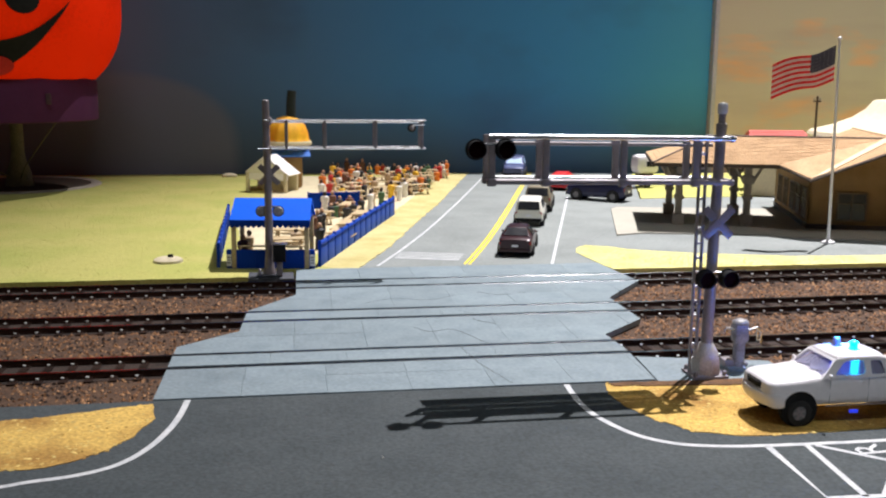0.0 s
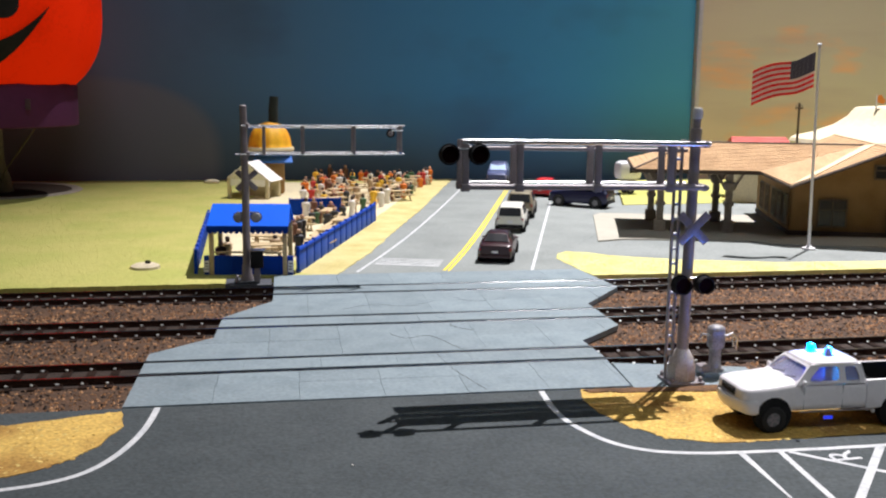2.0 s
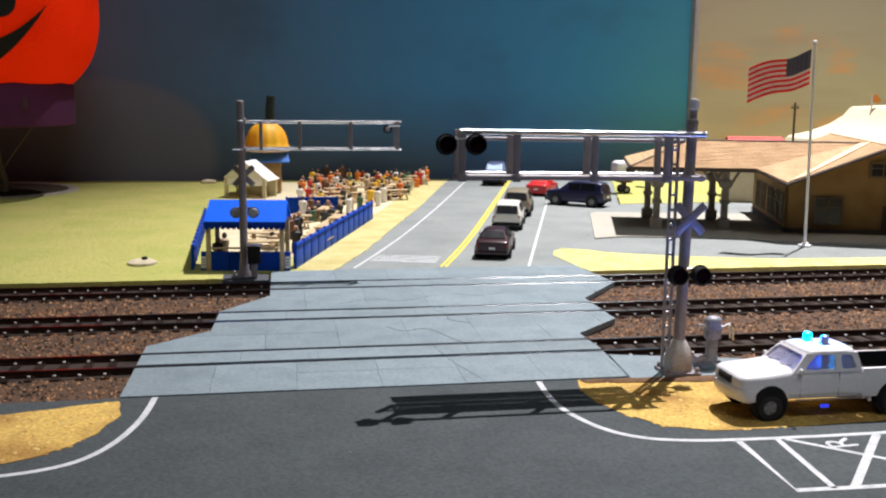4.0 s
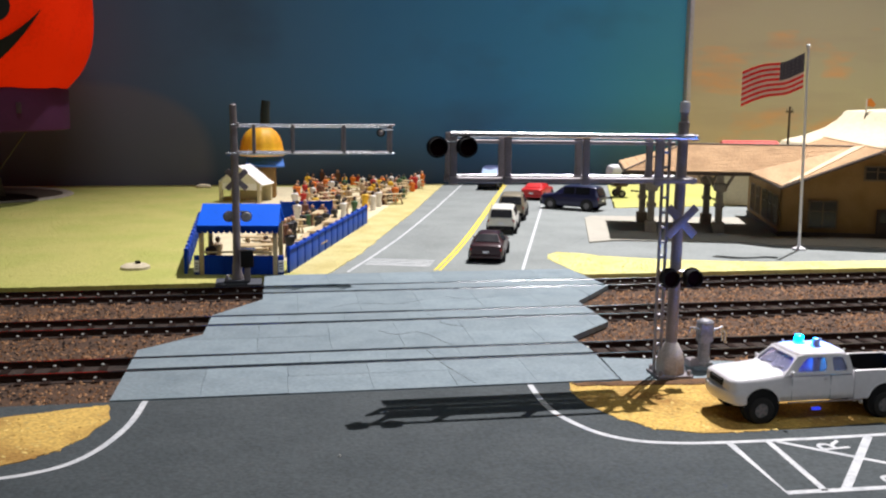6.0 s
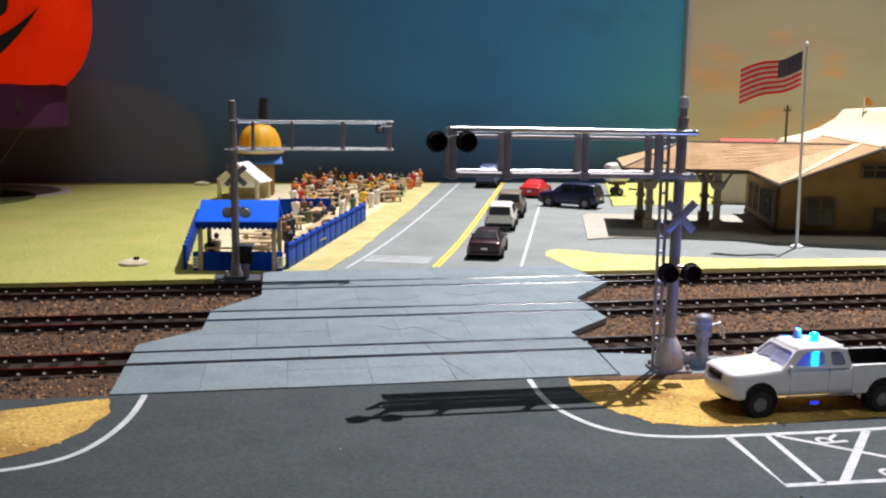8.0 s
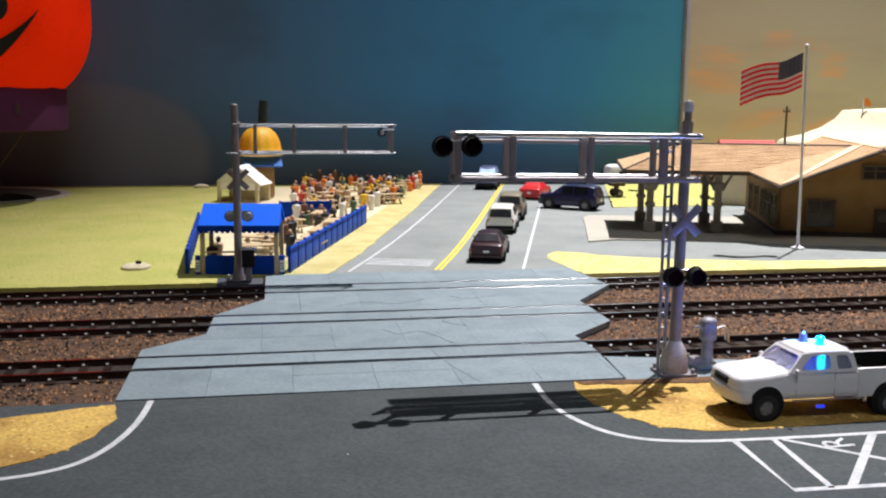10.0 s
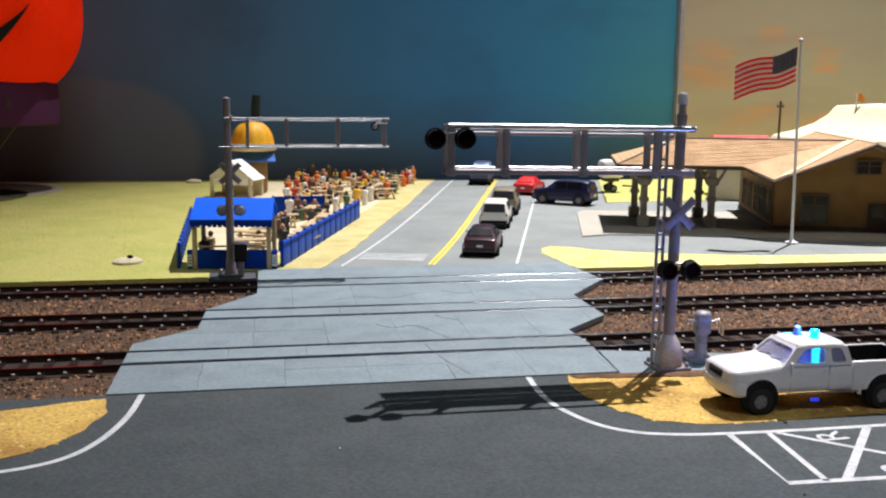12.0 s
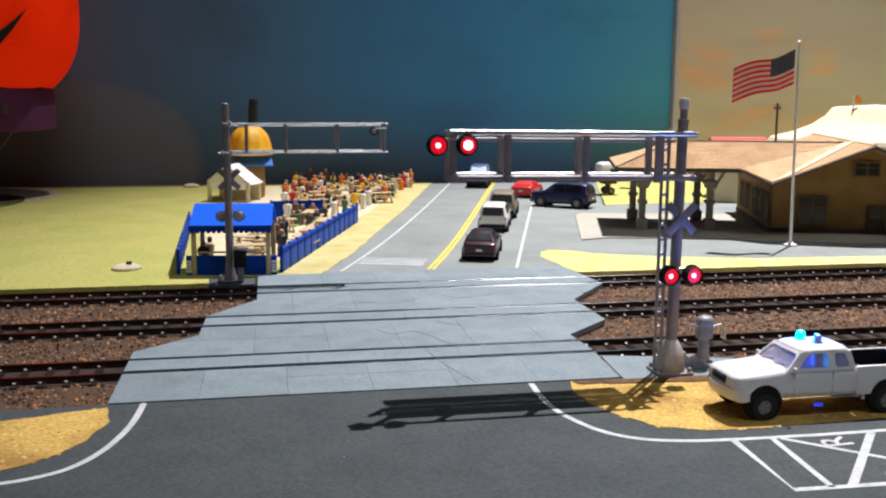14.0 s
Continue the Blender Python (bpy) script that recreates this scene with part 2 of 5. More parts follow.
dark_glass = material("dark_window", (0.014, 0.015, 0.019), 0.22, 0, 0.05, 1, 6, 0)
pale_glass = material("sky_blue_windscreen", (0.50, 0.66, 0.92), 0.12, 0, 0.05, 1, 6, 0, coat=0.5)

# ---- the room ----
room_wall = material("room_plaster", (0.40, 0.39, 0.38), 0.9, 0, 0.03, 5, 300, 0.1)
room_floor = material("room_carpet", (0.16, 0.15, 0.14), 0.95, 0, 0.1, 6, 200, 0.3)
single("floor", Build().box(0, 300, -1010, 5200, 5200, 20), room_floor, "grey carpet floor of the layout room", "floor", kind="structure")
single("ceiling", Build().box(0, 300, 2610, 5200, 5200, 20), room_wall, "plain pale ceiling of the layout room", "ceiling", kind="structure")
single("wall_north", Build().box(0, 2950, 800, 5200, 100, 3600), room_wall, "plain plaster room wall behind the backdrop", "wall", kind="structure")
single("wall_south", Build().box(0, -2350, 800, 5200, 100, 3600), room_wall, "plain plaster room wall", "wall", kind="structure")
single("wall_east", Build().box(2650, 300, 800, 100, 5200, 3600), room_wall, "plain plaster room wall", "wall", kind="structure")
single("wall_west", Build().box(-2650, 300, 800, 100, 5200, 3600), room_wall, "plain plaster room wall", "wall", kind="structure")
soil = material("layout_soil", (0.20, 0.15, 0.09), 0.95, 0, 0.2, 1.5, 20, 0.5)
ground = single("ground", Build().box(200, 460, -504.2, 2400, 1300, 1000), soil, "brown scenery base of the layout table", "ground", kind="structure")


# ---- backdrop panels ----
def backdrop_material(name, stops, low, hill=None, light_pool=False):
    """Painted sky: colours along the panel, darkened like shade towards its foot, drifting cloud, a painted light pool.
    """
    m = material(name, (0.1, 0.1, 0.1), 0.8, 0, 0.03, 3, 90, 0.08)
    nt = m.node_tree
    nd, ln = nt.nodes, nt.links
    co = nd.new("ShaderNodeTexCoord")
    sp = nd.new("ShaderNodeSeparateXYZ")
    ln.new(co.outputs["Object"], sp.inputs[0])
    mr = nd.new("ShaderNodeMapRange")
    mr.inputs["From Min"].default_value, mr.inputs["From Max"].default_value = stops[0][0], stops[-1][0]
    ln.new(sp.outputs["X"], mr.inputs["Value"])
    rp = nd.new("ShaderNodeValToRGB")
    while len(rp.color_ramp.elements) < len(stops):
        rp.color_ramp.elements.new(0.5)
    for e, (x, c) in zip(rp.color_ramp.elements, stops):
        e.position, e.color = (x - stops[0][0]) / (stops[-1][0] - stops[0][0]), (*c, 1)
    ln.new(mr.outputs["Result"], rp.inputs["Fac"])
    # Darkening towards the foot, as shade would fall, is put into the paint.
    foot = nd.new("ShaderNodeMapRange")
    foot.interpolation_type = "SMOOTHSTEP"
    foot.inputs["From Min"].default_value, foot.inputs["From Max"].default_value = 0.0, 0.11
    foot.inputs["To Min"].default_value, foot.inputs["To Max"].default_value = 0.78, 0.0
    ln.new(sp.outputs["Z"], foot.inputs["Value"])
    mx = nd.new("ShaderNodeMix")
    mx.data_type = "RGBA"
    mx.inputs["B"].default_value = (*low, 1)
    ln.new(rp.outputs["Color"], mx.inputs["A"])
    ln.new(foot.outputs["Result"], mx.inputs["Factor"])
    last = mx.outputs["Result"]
    if hill:
        for kind, (col, scale, lo, hi, amt) in hill.items():
            mp = nd.new("ShaderNodeMapping")
            mp.inputs["Scale"].default_value = scale
            ln.new(co.outputs["Object"], mp.inputs["Vector"])
            nz = nd.new("ShaderNodeTexNoise")
            nz.inputs["Scale"].default_value, nz.inputs["Detail"].default_value = 1.0, 4.0
            ln.new(mp.outputs["Vector"], nz.inputs["Vector"])
            fr = nd.new("ShaderNodeMapRange")
            fr.inputs["From Min"].default_value, fr.inputs["From Max"].default_value = lo, hi
            fr.inputs["To Max"].default_value = amt
            ln.new(nz.outputs["Fac"], fr.inputs["Value"])
            mz = nd.new("ShaderNodeMix")
            mz.data_type = "RGBA"
            mz.inputs["B"].default_value = (*col, 1)
            ln.new(last, mz.inputs["A"])
            ln.new(fr.outputs["Result"], mz.inputs["Factor"])
            last = mz.outputs["Result"]
    # A soft oval pool of light on the board, put into its colour.
    if light_pool:
        powers = []
        for axis, centre, half in (("X", -0.215, 0.160), ("Z", 0.018, 0.088)):
            last_math = sp.outputs[axis]
            for op, val in (("SUBTRACT", centre), ("DIVIDE", half), ("ABSOLUTE", 0.0), ("POWER", 2.7)):
                mt = nd.new("ShaderNodeMath")
                mt.operation = op
                ln.new(last_math, mt.inputs[0])
                mt.inputs[1].default_value = val
                last_math = mt.outputs[0]
            powers.append(last_math)
        both = nd.new("ShaderNodeMath")
        ln.new(powers[0], both.inputs[0]), ln.new(powers[1], both.inputs[1])
        fr = nd.new("ShaderNodeMapRange")
        fr.inputs["From Min"].default_value, fr.inputs["From Max"].default_value = 1.12, 0.86
        fr.inputs["To Max"].default_value = 0.62
        ln.new(both.outputs[0], fr.inputs["Value"])
        mz = nd.new("ShaderNodeMix")
        mz.data_type = "RGBA"
        mz.inputs["B"].default_value = (0.150, 0.150, 0.205, 1)
        ln.new(last, mz.inputs["A"])
        ln.new(fr.outputs["Result"], mz.inputs["Factor"])
        last = mz.outputs["Result"]
    ln.new(last, nd["Principled BSDF"].inputs["Base Color"])
    return m


# Left-hand colours are raised to make up for the spot's falloff there.
sky_blue = backdrop_material("painted_teal_sky", [(-1.0, (0.13, 0.11, 0.15)), (-0.30, (0.145, 0.118, 0.17)), (-0.12, (0.072, 0.125, 0.24)), (0.12, (0.042, 0.185, 0.41)), (0.34, (0.045, 0.265, 0.57)), (0.5, (0.065, 0.34, 0.60))], (0.044, 0.055, 0.078),
                             {"drift": ((0.035, 0.04, 0.06), (7, 7, 12), 0.5, 0.75, 0.35)}, True)
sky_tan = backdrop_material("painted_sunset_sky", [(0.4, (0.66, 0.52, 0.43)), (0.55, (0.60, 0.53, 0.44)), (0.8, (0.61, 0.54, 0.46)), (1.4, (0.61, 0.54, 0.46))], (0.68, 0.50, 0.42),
                            {"orange": ((0.92, 0.43, 0.18), (8, 8, 24), 0.53, 0.66, 0.85), "mauve": ((0.50, 0.40, 0.37), (6, 6, 40), 0.52, 0.75, 0.5)})
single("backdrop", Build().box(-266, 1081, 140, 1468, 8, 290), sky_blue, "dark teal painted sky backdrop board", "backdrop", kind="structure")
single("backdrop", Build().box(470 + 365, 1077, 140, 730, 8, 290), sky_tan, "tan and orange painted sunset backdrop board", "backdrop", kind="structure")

edge_m = material("mauve_board_edge", (0.50, 0.47, 0.58), 0.8, 0, 0.04, 3, 40, 0.05)
single("backdrop_trim", Build().box(472, 1071.5, 140, 5, 3, 290, 0, 0.6), edge_m, "pale mauve edge strip of the backdrop board", "trim", kind="structure")

# ---- near road, tracks, far road ----
RA = math.radians(17.6)
RU, RV = (math.cos(RA), -math.sin(RA)), (math.sin(RA), math.cos(RA))


def rd(u, s):
    """A place on the far road: u across it from the yellow line, s along it."""
    return (97 + u * RU[0] + s * RV[0], 552 + u * RU[1] + s * RV[1])


single("road", Build().prism([(-900, -150), (1200, -150), (1200, 321), (-900, 321)], -4.0, -0.5), asphalt, "dark grey asphalt road in front of the crossing", "road", kind="structure")
single("road", Build().prism([(-0.5, 538), (170, 532), (168, 560), rd(62, 30), rd(62, 60), (238, 690), rd(110, 230), rd(112, 556), rd(-67, 556)], -4.0, -0.5), asphalt_far,
       "grey asphalt road leading away from the crossing", "road", kind="structure")
single("car_park", Build().prism([(160, 536), (260, 536), (295, 548), (420, 540), (1000, 540), (1000, 900), rd(112, 330), rd(50, 330), rd(50, 0)], -4.0, -0.58), asphalt_far,
       "grey asphalt car park by the station", "car park", kind="structure")
single("pavement", Build().prism([(214, 635), (236, 642), (318, 623.5), (334, 611), (385, 595), (640, 513), (700, 690), (262, 775), (253, 764)], -4.0, 0.35), concrete,
       "pale concrete pavement under the station canopy", "pavement", kind="structure")

BALLAST_FRONT, BALLAST_BACK = 316, 524


def ballast_sheet():
    b = Build()
    xs, ys = [-700 + 4 * i for i in range(400)], [BALLAST_FRONT - 4 + 4 * i for i in range(54)]
    centres = (365, 431.5, 498)
    vs = []
    for y in ys:
        for x in xs:
            d = min(abs(y - c) for c in centres)
            z = -2.75 - 0.4 * max(0, min(1, (d - 14) / 14)) + 0.35 * noise.noise((x * 0.4, y * 0.4, 0))
            vs.append((x, y, z))
    n = len(xs)
    b.add(vs, [(j * n + i, j * n + i + 1, (j + 1) * n + i + 1, (j + 1) * n + i) for j in range(len(ys) - 1) for i in range(n - 1)])
    return single("ballast", b, ballast_m, "brown gravel ballast bed between the tracks", "ballast", kind="stuff", smooth=0)


ballast_sheet()

CROSS_L = [(-50, 321), (-49, 385), (-26, 407), (-24, 442), (-2, 474), (-1, 538)]
CROSS_R = [(121, 321), (124, 360), (123, 383), (147, 407), (147, 450), (175, 487), (170, 533)]


def side_x(line, y):
    for (x1, y1), (x2, y2) in zip(line, line[1:]):
        if y <= y2:
            return x1 + (x2 - x1) * (y - y1) / (y2 - y1)
    return line[-1][0]


def loose_stones():
    """Gravel lying on the ballast bed."""
    r = random.Random(4)
    b = Build()
    for i in range(36000):
        x, y = r.uniform(-230, 430), r.uniform(BALLAST_FRONT, BALLAST_BACK)
        if side_x(CROSS_L, y) - 1 < x < side_x(CROSS_R, y) + 1 or (y < 337 and x > 110):
            continue
        if min(abs(y - c) for c in (365, 431.5, 498)) < 12.6:
            continue
        s = r.uniform(0.4, 1.0)
        a = r.uniform(0, 6.28)
        z = -2.85 + 0.3 * r.random() - 0.35 * max(0, min(1, (min(abs(y - c) for c in (365, 431.5, 498)) - 14) / 14))
        ca, sa = s * math.cos(a), s * math.sin(a)
        k = r.uniform(0.5, 1.0)
        b.add([(x + ca, y + sa, z), (x - sa * k, y + ca * k, z), (x - ca, y - sa, z), (x + sa * k, y - ca * k, z), (x + r.uniform(-.3, .3), y + r.uniform(-.3, .3), z + s * r.uniform(0.5, 1.0))],
              [(0, 1, 4), (1, 2, 4), (2, 3, 4), (3, 0, 4)], r.choice((0, 0, 0, 1, 1, 2, 2)))
    single("ballast_stones", b, [stone_a, stone_b, stone_c], "loose brown and pale gravel stones of the ballast", "gravel", kind="stuff", smooth=0)


loose_stones()


# ---- tracks ----
def rail(y, track):
    prof = [(-1.15, -2.15), (1.15, -2.15), (1.15, -1.9), (0.35, -1.75), (0.35, -0.6), (0.55, -0.45), (0.55, -0.099), (0.478, -0.05), (-0.478, -0.05), (-0.55, -0.099), (-0.55, -0.45), (-0.35, -0.6), (-0.35, -1.75), (-1.15, -1.9)]
    b = Build()
    n = len(prof)
    b.add([(x, y + p, z) for x in (-700, 900) for p, z in prof], [(i, (i + 1) % n, n + (i + 1) % n, n + i) for i in range(n)] + [tuple(reversed(range(n))), tuple(range(n, 2 * n))])
    b.m[6] = b.m[7] = b.m[8] = 1
    part("rail", b, [rail_side, rail_top], track, "rust-brown rail with a polished head", smooth=0)


def tie_mesh():
    b = Build().box(0, 0, -2.75, 2.9, 29, 1.2)
    for s in (-8.8, 8.8):
        b.box(0, s, -2.02, 2.3, 3.4, 0.25, 0)
        for o in (-1.75, 1.75):
            b.box(0.6 if o > 0 else -0.6, s + o, -1.72, 1.0, 0.85, 0.62, 1, 0.18)
    return mesh_of("tie", b, [tie_m, spike_m])


TIE = tie_mesh()
bed_m = material("dark_track_bed", (0.030, 0.016, 0.010), 0.95, 0, 0.3, 0.8, 6, 0.9)
PITCH = 8.45
for yc in (365, 431.5, 498):
    track = thing("railway_track", 0, yc, 0, 0, "model railway track with rusty rails and dark ties", "railway track", "tracks at the crossing", "structure")
    rail(-8.8, track), rail(8.8, track)
    xl, xr = side_x(CROSS_L, yc), side_x(CROSS_R, yc)
    part("track_bed", Build().box(100, 0, -3.1, 1600, 25.5, 1.1), bed_m, track, "dark brown track bed", smooth=0)
    far_ties = Build()
    for i in range(-80, 104):
        x = i * PITCH + (yc % 5)
        if xl - 2 < x < xr + 2:
            continue
        if -215 < x < 400:
            t = part("tie", TIE, None, track)
            t.location.x = x * 0.001
        else:
            far_ties.box(x, 0, -2.75, 2.9, 29, 1.2)
    tagged(part("far_ties", far_ties, tie_m, track), kind="stuff")

# ---- crossing panels ----
# Near-black colour puts the shade of the flangeway gaps into their floor.
bedding_m = material("black_bedding", (0.012, 0.013, 0.014), 0.95)
crossing = thing("grade_crossing", 0, 0, 0, 0, "blue-grey concrete panels of the level crossing between the rails", "level crossing", kind="structure")
STRIPS = [(321, 354.6), (358.2, 371.9), (375.0, 421.1), (424.7, 438.4), (441.5, 487.6), (491.2, 504.9), (508.0, 538)]
rp = random.Random(2)
for k, (y0, y1) in enumerate(STRIPS):
    outline = [p for p in CROSS_L if y0 < p[1] < y1]
    rt = [p for p in CROSS_R if y0 < p[1] < y1]
    poly = [(side_x(CROSS_L, y0), y0), (side_x(CROSS_R, y0), y0)] + rt + [(side_x(CROSS_R, y1), y1), (side_x(CROSS_L, y1), y1)] + outline[::-1]
    if k == 2 or k == 4:
        halves = [(y0, (y0 + y1) / 2), ((y0 + y1) / 2, y1)]
    elif k == 0:
        halves = [(y0, 341), (341, y1)]
    else:
        halves = [(y0, y1)]
    for h0, h1 in halves:
        cuts = [-80] + [-22 + 28.5 * i + (k * 9 if k else 0) + (0 if h0 == y0 else 0.5) for i in range(8)] + [230]
        for a, c in zip(cuts, cuts[1:]):
            q = clip_poly(clip_poly(clip_poly(clip_poly(poly, -1, 0, -a - 0.055), 1, 0, c - 0.055), 0, 1, h1 - 0.03), 0, -1, -h0 - 0.03)
            if len(q) < 3 or abs(sum(p[0] * w[1] - w[0] * p[1] for p, w in zip(q, q[1:] + q[:1]))) < 4:
                continue
            part("panel", Build().prism(q, -2.4, -0.02 + rp.uniform(-0.05, 0.05)), panel_grey, crossing, smooth=0)
part("bed", Build().prism([(-49, 322), (120, 322), (123, 383), (146, 407), (146, 450), (173, 487), (168, 537), (0, 537), (-1, 474), (-23, 442), (-25, 407), (-48, 385)], -4.0, -2.45), bedding_m, crossing, "dark bedding under the panels", smooth=0)
slate_m = material("dark_slate_slab", (0.055, 0.06, 0.072), 0.8, 0, 0.12, 1, 8, 0.2)
single("base_slab", Build().prism([(121.4, 319), (172, 317), (172, 338), (124.2, 350), (123.2, 340)], -4.0, -0.1), panel_grey, "grey slab beside the crossing under the signal", "slab", kind="structure")
single("base_slab", Build().prism([(-26, 514), (-2.5, 513), (-2.5, 531), (-26, 533)], -4.0, -0.1), slate_m, "dark grey slab under the far signal", "slab", kind="structure")


# ---- turf ----
def turf(name, poly, z0, z1, mat, label, seed, height=0.0, step=5.0, amount=1.5):
    return single(name, Build().prism(wavy(poly, step, amount, seed), z0, z1), mat, label, "grass", kind="structure", smooth=0)


GRASS_L = [(-700, 262), (-72, 267), (-64, 272), (-57, 278), (-51, 289), (-48, 304), (-50, 318), (-80, 309), (-140, 300), (-700, 290)]
GRASS_R = [(102, 320), (100, 310), (101, 296), (106, 282), (114, 270), (130, 264), (189, 266), (900, 266), (900, 317), (172, 317), (121, 319)]
LAWN = [(-1000, 518), (-26, 520), (-26, 534), (-3, 538), (25, 538), rd(-60, 10), rd(-66, 553), (-1000, 1076)]
BAND = [(173, 521), (900, 521), (900, 538), (420, 541), (295, 548), (240, 564), (219, 574), (203, 583), (193, 594), (181, 600), (173, 592), (168, 576), (169, 555), (171, 536)]
turf("grass_verge", GRASS_L, -4, -0.3, straw_m, "straw-yellow turf at the bend of the road", 1, 0, 3.0, 1.3)
turf("grass_verge", GRASS_R, -4, -0.3, straw_m, "straw-yellow turf under the pickup truck", 2, 0, 3.0, 1.3)
turf("lawn", LAWN, -4, -0.2, lawn_m, "pale yellow-green lawn beside the tracks", 3)
turf("grass_verge", BAND, -4, -0.35, lemon_m, "pale yellow turf between tracks and car park", 4)
turf("grass_verge", [(20, 538.5), (33, 538.3), rd(-54, 40), rd(-56, 120), rd(-57, 250), rd(-67, 552), rd(-94, 552), rd(-86, 250), rd(-84, 10), (13, 546)], -3, -0.1, verge_m, "sandy yellow roadside verge", 5)
turf("grass_field", [rd(112, 330), (1000, 880), (1100, 1070), rd(112, 560)], -4, -0.15, lawn_m, "bright yellow-green field behind the station", 6)
turf("sand_yard", [(-30, 560), rd(-84, 15), rd(-84, 235), rd(-90, 470), (0, 1050), (-20, 900), (-40, 720)], -3, 0.05, sand_m, "pale sandy yard beside the road", 7)


earth_m = material("burnt_brown_earth", (0.13, 0.062, 0.022), 0.95, 0, 0.25, 1.2, 9, 0.8, (0.06, 0.028, 0.012))
single("earth_strip", Build().prism(wavy([(103, 319.2), (104, 316.5), (118, 314.5), (132, 313), (150, 311.5), (172, 311), (172, 316.6), (121, 318.6)], 2.5, 1.6, 8), -3.5, 0.03), earth_m, "dark brown earth along the edge of the slab", "soil", kind="structure", smooth=0)


def fibres(name, poly, count, hgt, mats, label, seed, zb):
    r = random.Random(seed)
    xs, ys = [p[0] for p in poly], [p[1] for p in poly]
    x0, x1, y0, y1 = max(min(xs), -330), min(max(xs), 330), min(ys), max(ys)
    b = Build()
    n = 0
    while n < count:
        x, y = r.uniform(x0, x1), r.uniform(y0, y1)
        if not inside(x, y, poly):
            continue
        n += 1
        a, h, w = r.uniform(0, 6.28), hgt * r.uniform(0.4, 1.2), 0.22
        lx, ly = r.gauss(0, 0.5) * h, r.gauss(0, 0.5) * h
        b.add([(x - w * math.cos(a), y - w * math.sin(a), zb), (x + w * math.cos(a), y + w * math.sin(a), zb), (x + lx, y + ly, zb + h)], [(0, 1, 2)], r.choice((0, 0, 1)))
    return single(name, b, mats, label, "grass", kind="stuff", smooth=0)


def tufts(poly, count, mats, label, seed, zb):
    """Low clumps of matted turf."""
    r = random.Random(seed)
    xs, ys = [p[0] for p in poly], [p[1] for p in poly]
    x0, x1, y0, y1 = max(min(xs), -330), min(max(xs), 330), min(ys), max(ys)
    b = Build()
    n = 0
    while n < count:
        x, y = r.uniform(x0, x1), r.uniform(y0, y1)
        if not inside(x, y, poly):
            continue
        n += 1
        a0, w, h = r.uniform(0, 6.28), r.uniform(0.4, 1.2), r.uniform(0.15, 0.42)
        ring = [(x + w * r.uniform(0.6, 1.3) * math.cos(a0 + 1.2566 * k), y + w * r.uniform(0.6, 1.3) * math.sin(a0 + 1.2566 * k), zb) for k in range(5)]
        b.add(ring + [(x + r.gauss(0, 0.3), y + r.gauss(0, 0.3), zb + h)], [(k, (k + 1) % 5, 5) for k in range(5)], r.choice((0, 0, 0, 1, 2)))
    return single("grass_clumps", b, mats, label, "grass", kind="stuff", smooth=60)


tufts(GRASS_L, 3500, [straw_m, blade_a, straw_m], "matted straw-yellow turf clumps", 11, -0.4)
tufts(GRASS_R, 7500, [straw_m, blade_a, straw_m], "matted straw-yellow turf clumps", 12, -0.4)
fibres("grass_fibres", BAND, 4000, 0.5, [blade_d, blade_c], "pale yellow turf fibres", 13, -0.4)
fibres("grass_fibres", [(-330, 520), (-28, 522), (-50, 720), (-50, 1060), (-330, 1060)], 16000, 0.38, [blade_c, blade_c], "yellow-green lawn fibres", 14, -0.25)


# ---- road paint ----
def stripe(pts, w, mat, label, z=-0.5):
    return single("road_marking", Build().ribbon(pts, w, z, z + 0.06), mat, label, "road marking", kind="structure", smooth=0)


stripe(smooth_line([(-39, 320.5), (-40, 306), (-42, 293), (-46, 279), (-52, 268), (-60, 262), (-72, 258.5), (-110, 252), (-300, 240)]), 2.0, white_paint, "curved white edge line of the road")
stripe(smooth_line([(88.5, 320.5), (87.5, 302), (89, 287), (95, 271), (104, 262), (116, 258), (130, 256.6), (151, 256), (181, 256), (400, 258)]), 2.0, white_paint, "curved white edge line of the road")
stripe([(130.2, 256), (128.2, 219.8), (300, 215)], 2.2, white_paint, "white border of the crossing warning marking")
stripe([(142, 255), (138.6, 219.5)], 1.8, white_paint, "white transverse line of the warning marking")
stripe([(144.5, 255), (220, 180 + 3)], 1.7, white_paint, "white stroke of the crossing warning cross", -0.49)
stripe([(173.5, 255), (144.2, 219.5)], 2.4, white_paint, "broad white stroke of the crossing warning cross", -0.48)
for dx in (-1.3, 1.3):
    stripe(smooth_line([rd(dx, -8), rd(dx + 2.2, 60), rd(dx + 3.0, 150), rd(dx + 2.2, 300), rd(dx, 552)]), 1.6, yellow_paint, "double yellow centre line")
stripe(smooth_line([rd(-48.2, -22), rd(-44.6, 50), rd(-42.6, 140), rd(-43.0, 300), rd(-46.5, 552)]), 1.6, white_paint, "white edge line of the far road")
stripe([rd(47.6, -5), rd(47.6, 330)], 1.7, white_paint, "white edge line of the far road")
for s, w in ((5.0, 2.6), (9.5, 1.6), (14.5, 2.2), (19.5, 1.5), (24, 1.4)):
    stripe([rd(-44, s), rd(-6, s)], w, white_paint, "white stop bars on the far lane")


def letter(x, y, size, rz):
    cu = bpy.data.curves.new("letter", "FONT")
    cu.body, cu.size, cu.extrude = "R", size * 0.001, 0.00003
    ob = new("road_letter", cu)
    cu.materials.append(white_paint)
    ob.matrix_world = pose(x * 0.001, y * 0.001, -0.00044, 0, 0, rz)
    return tagged(ob, "white painted letter R on the road", "road marking", kind="structure")


letter(163, 246, 13, 95)
letter(166.5, 221, 13, 95)

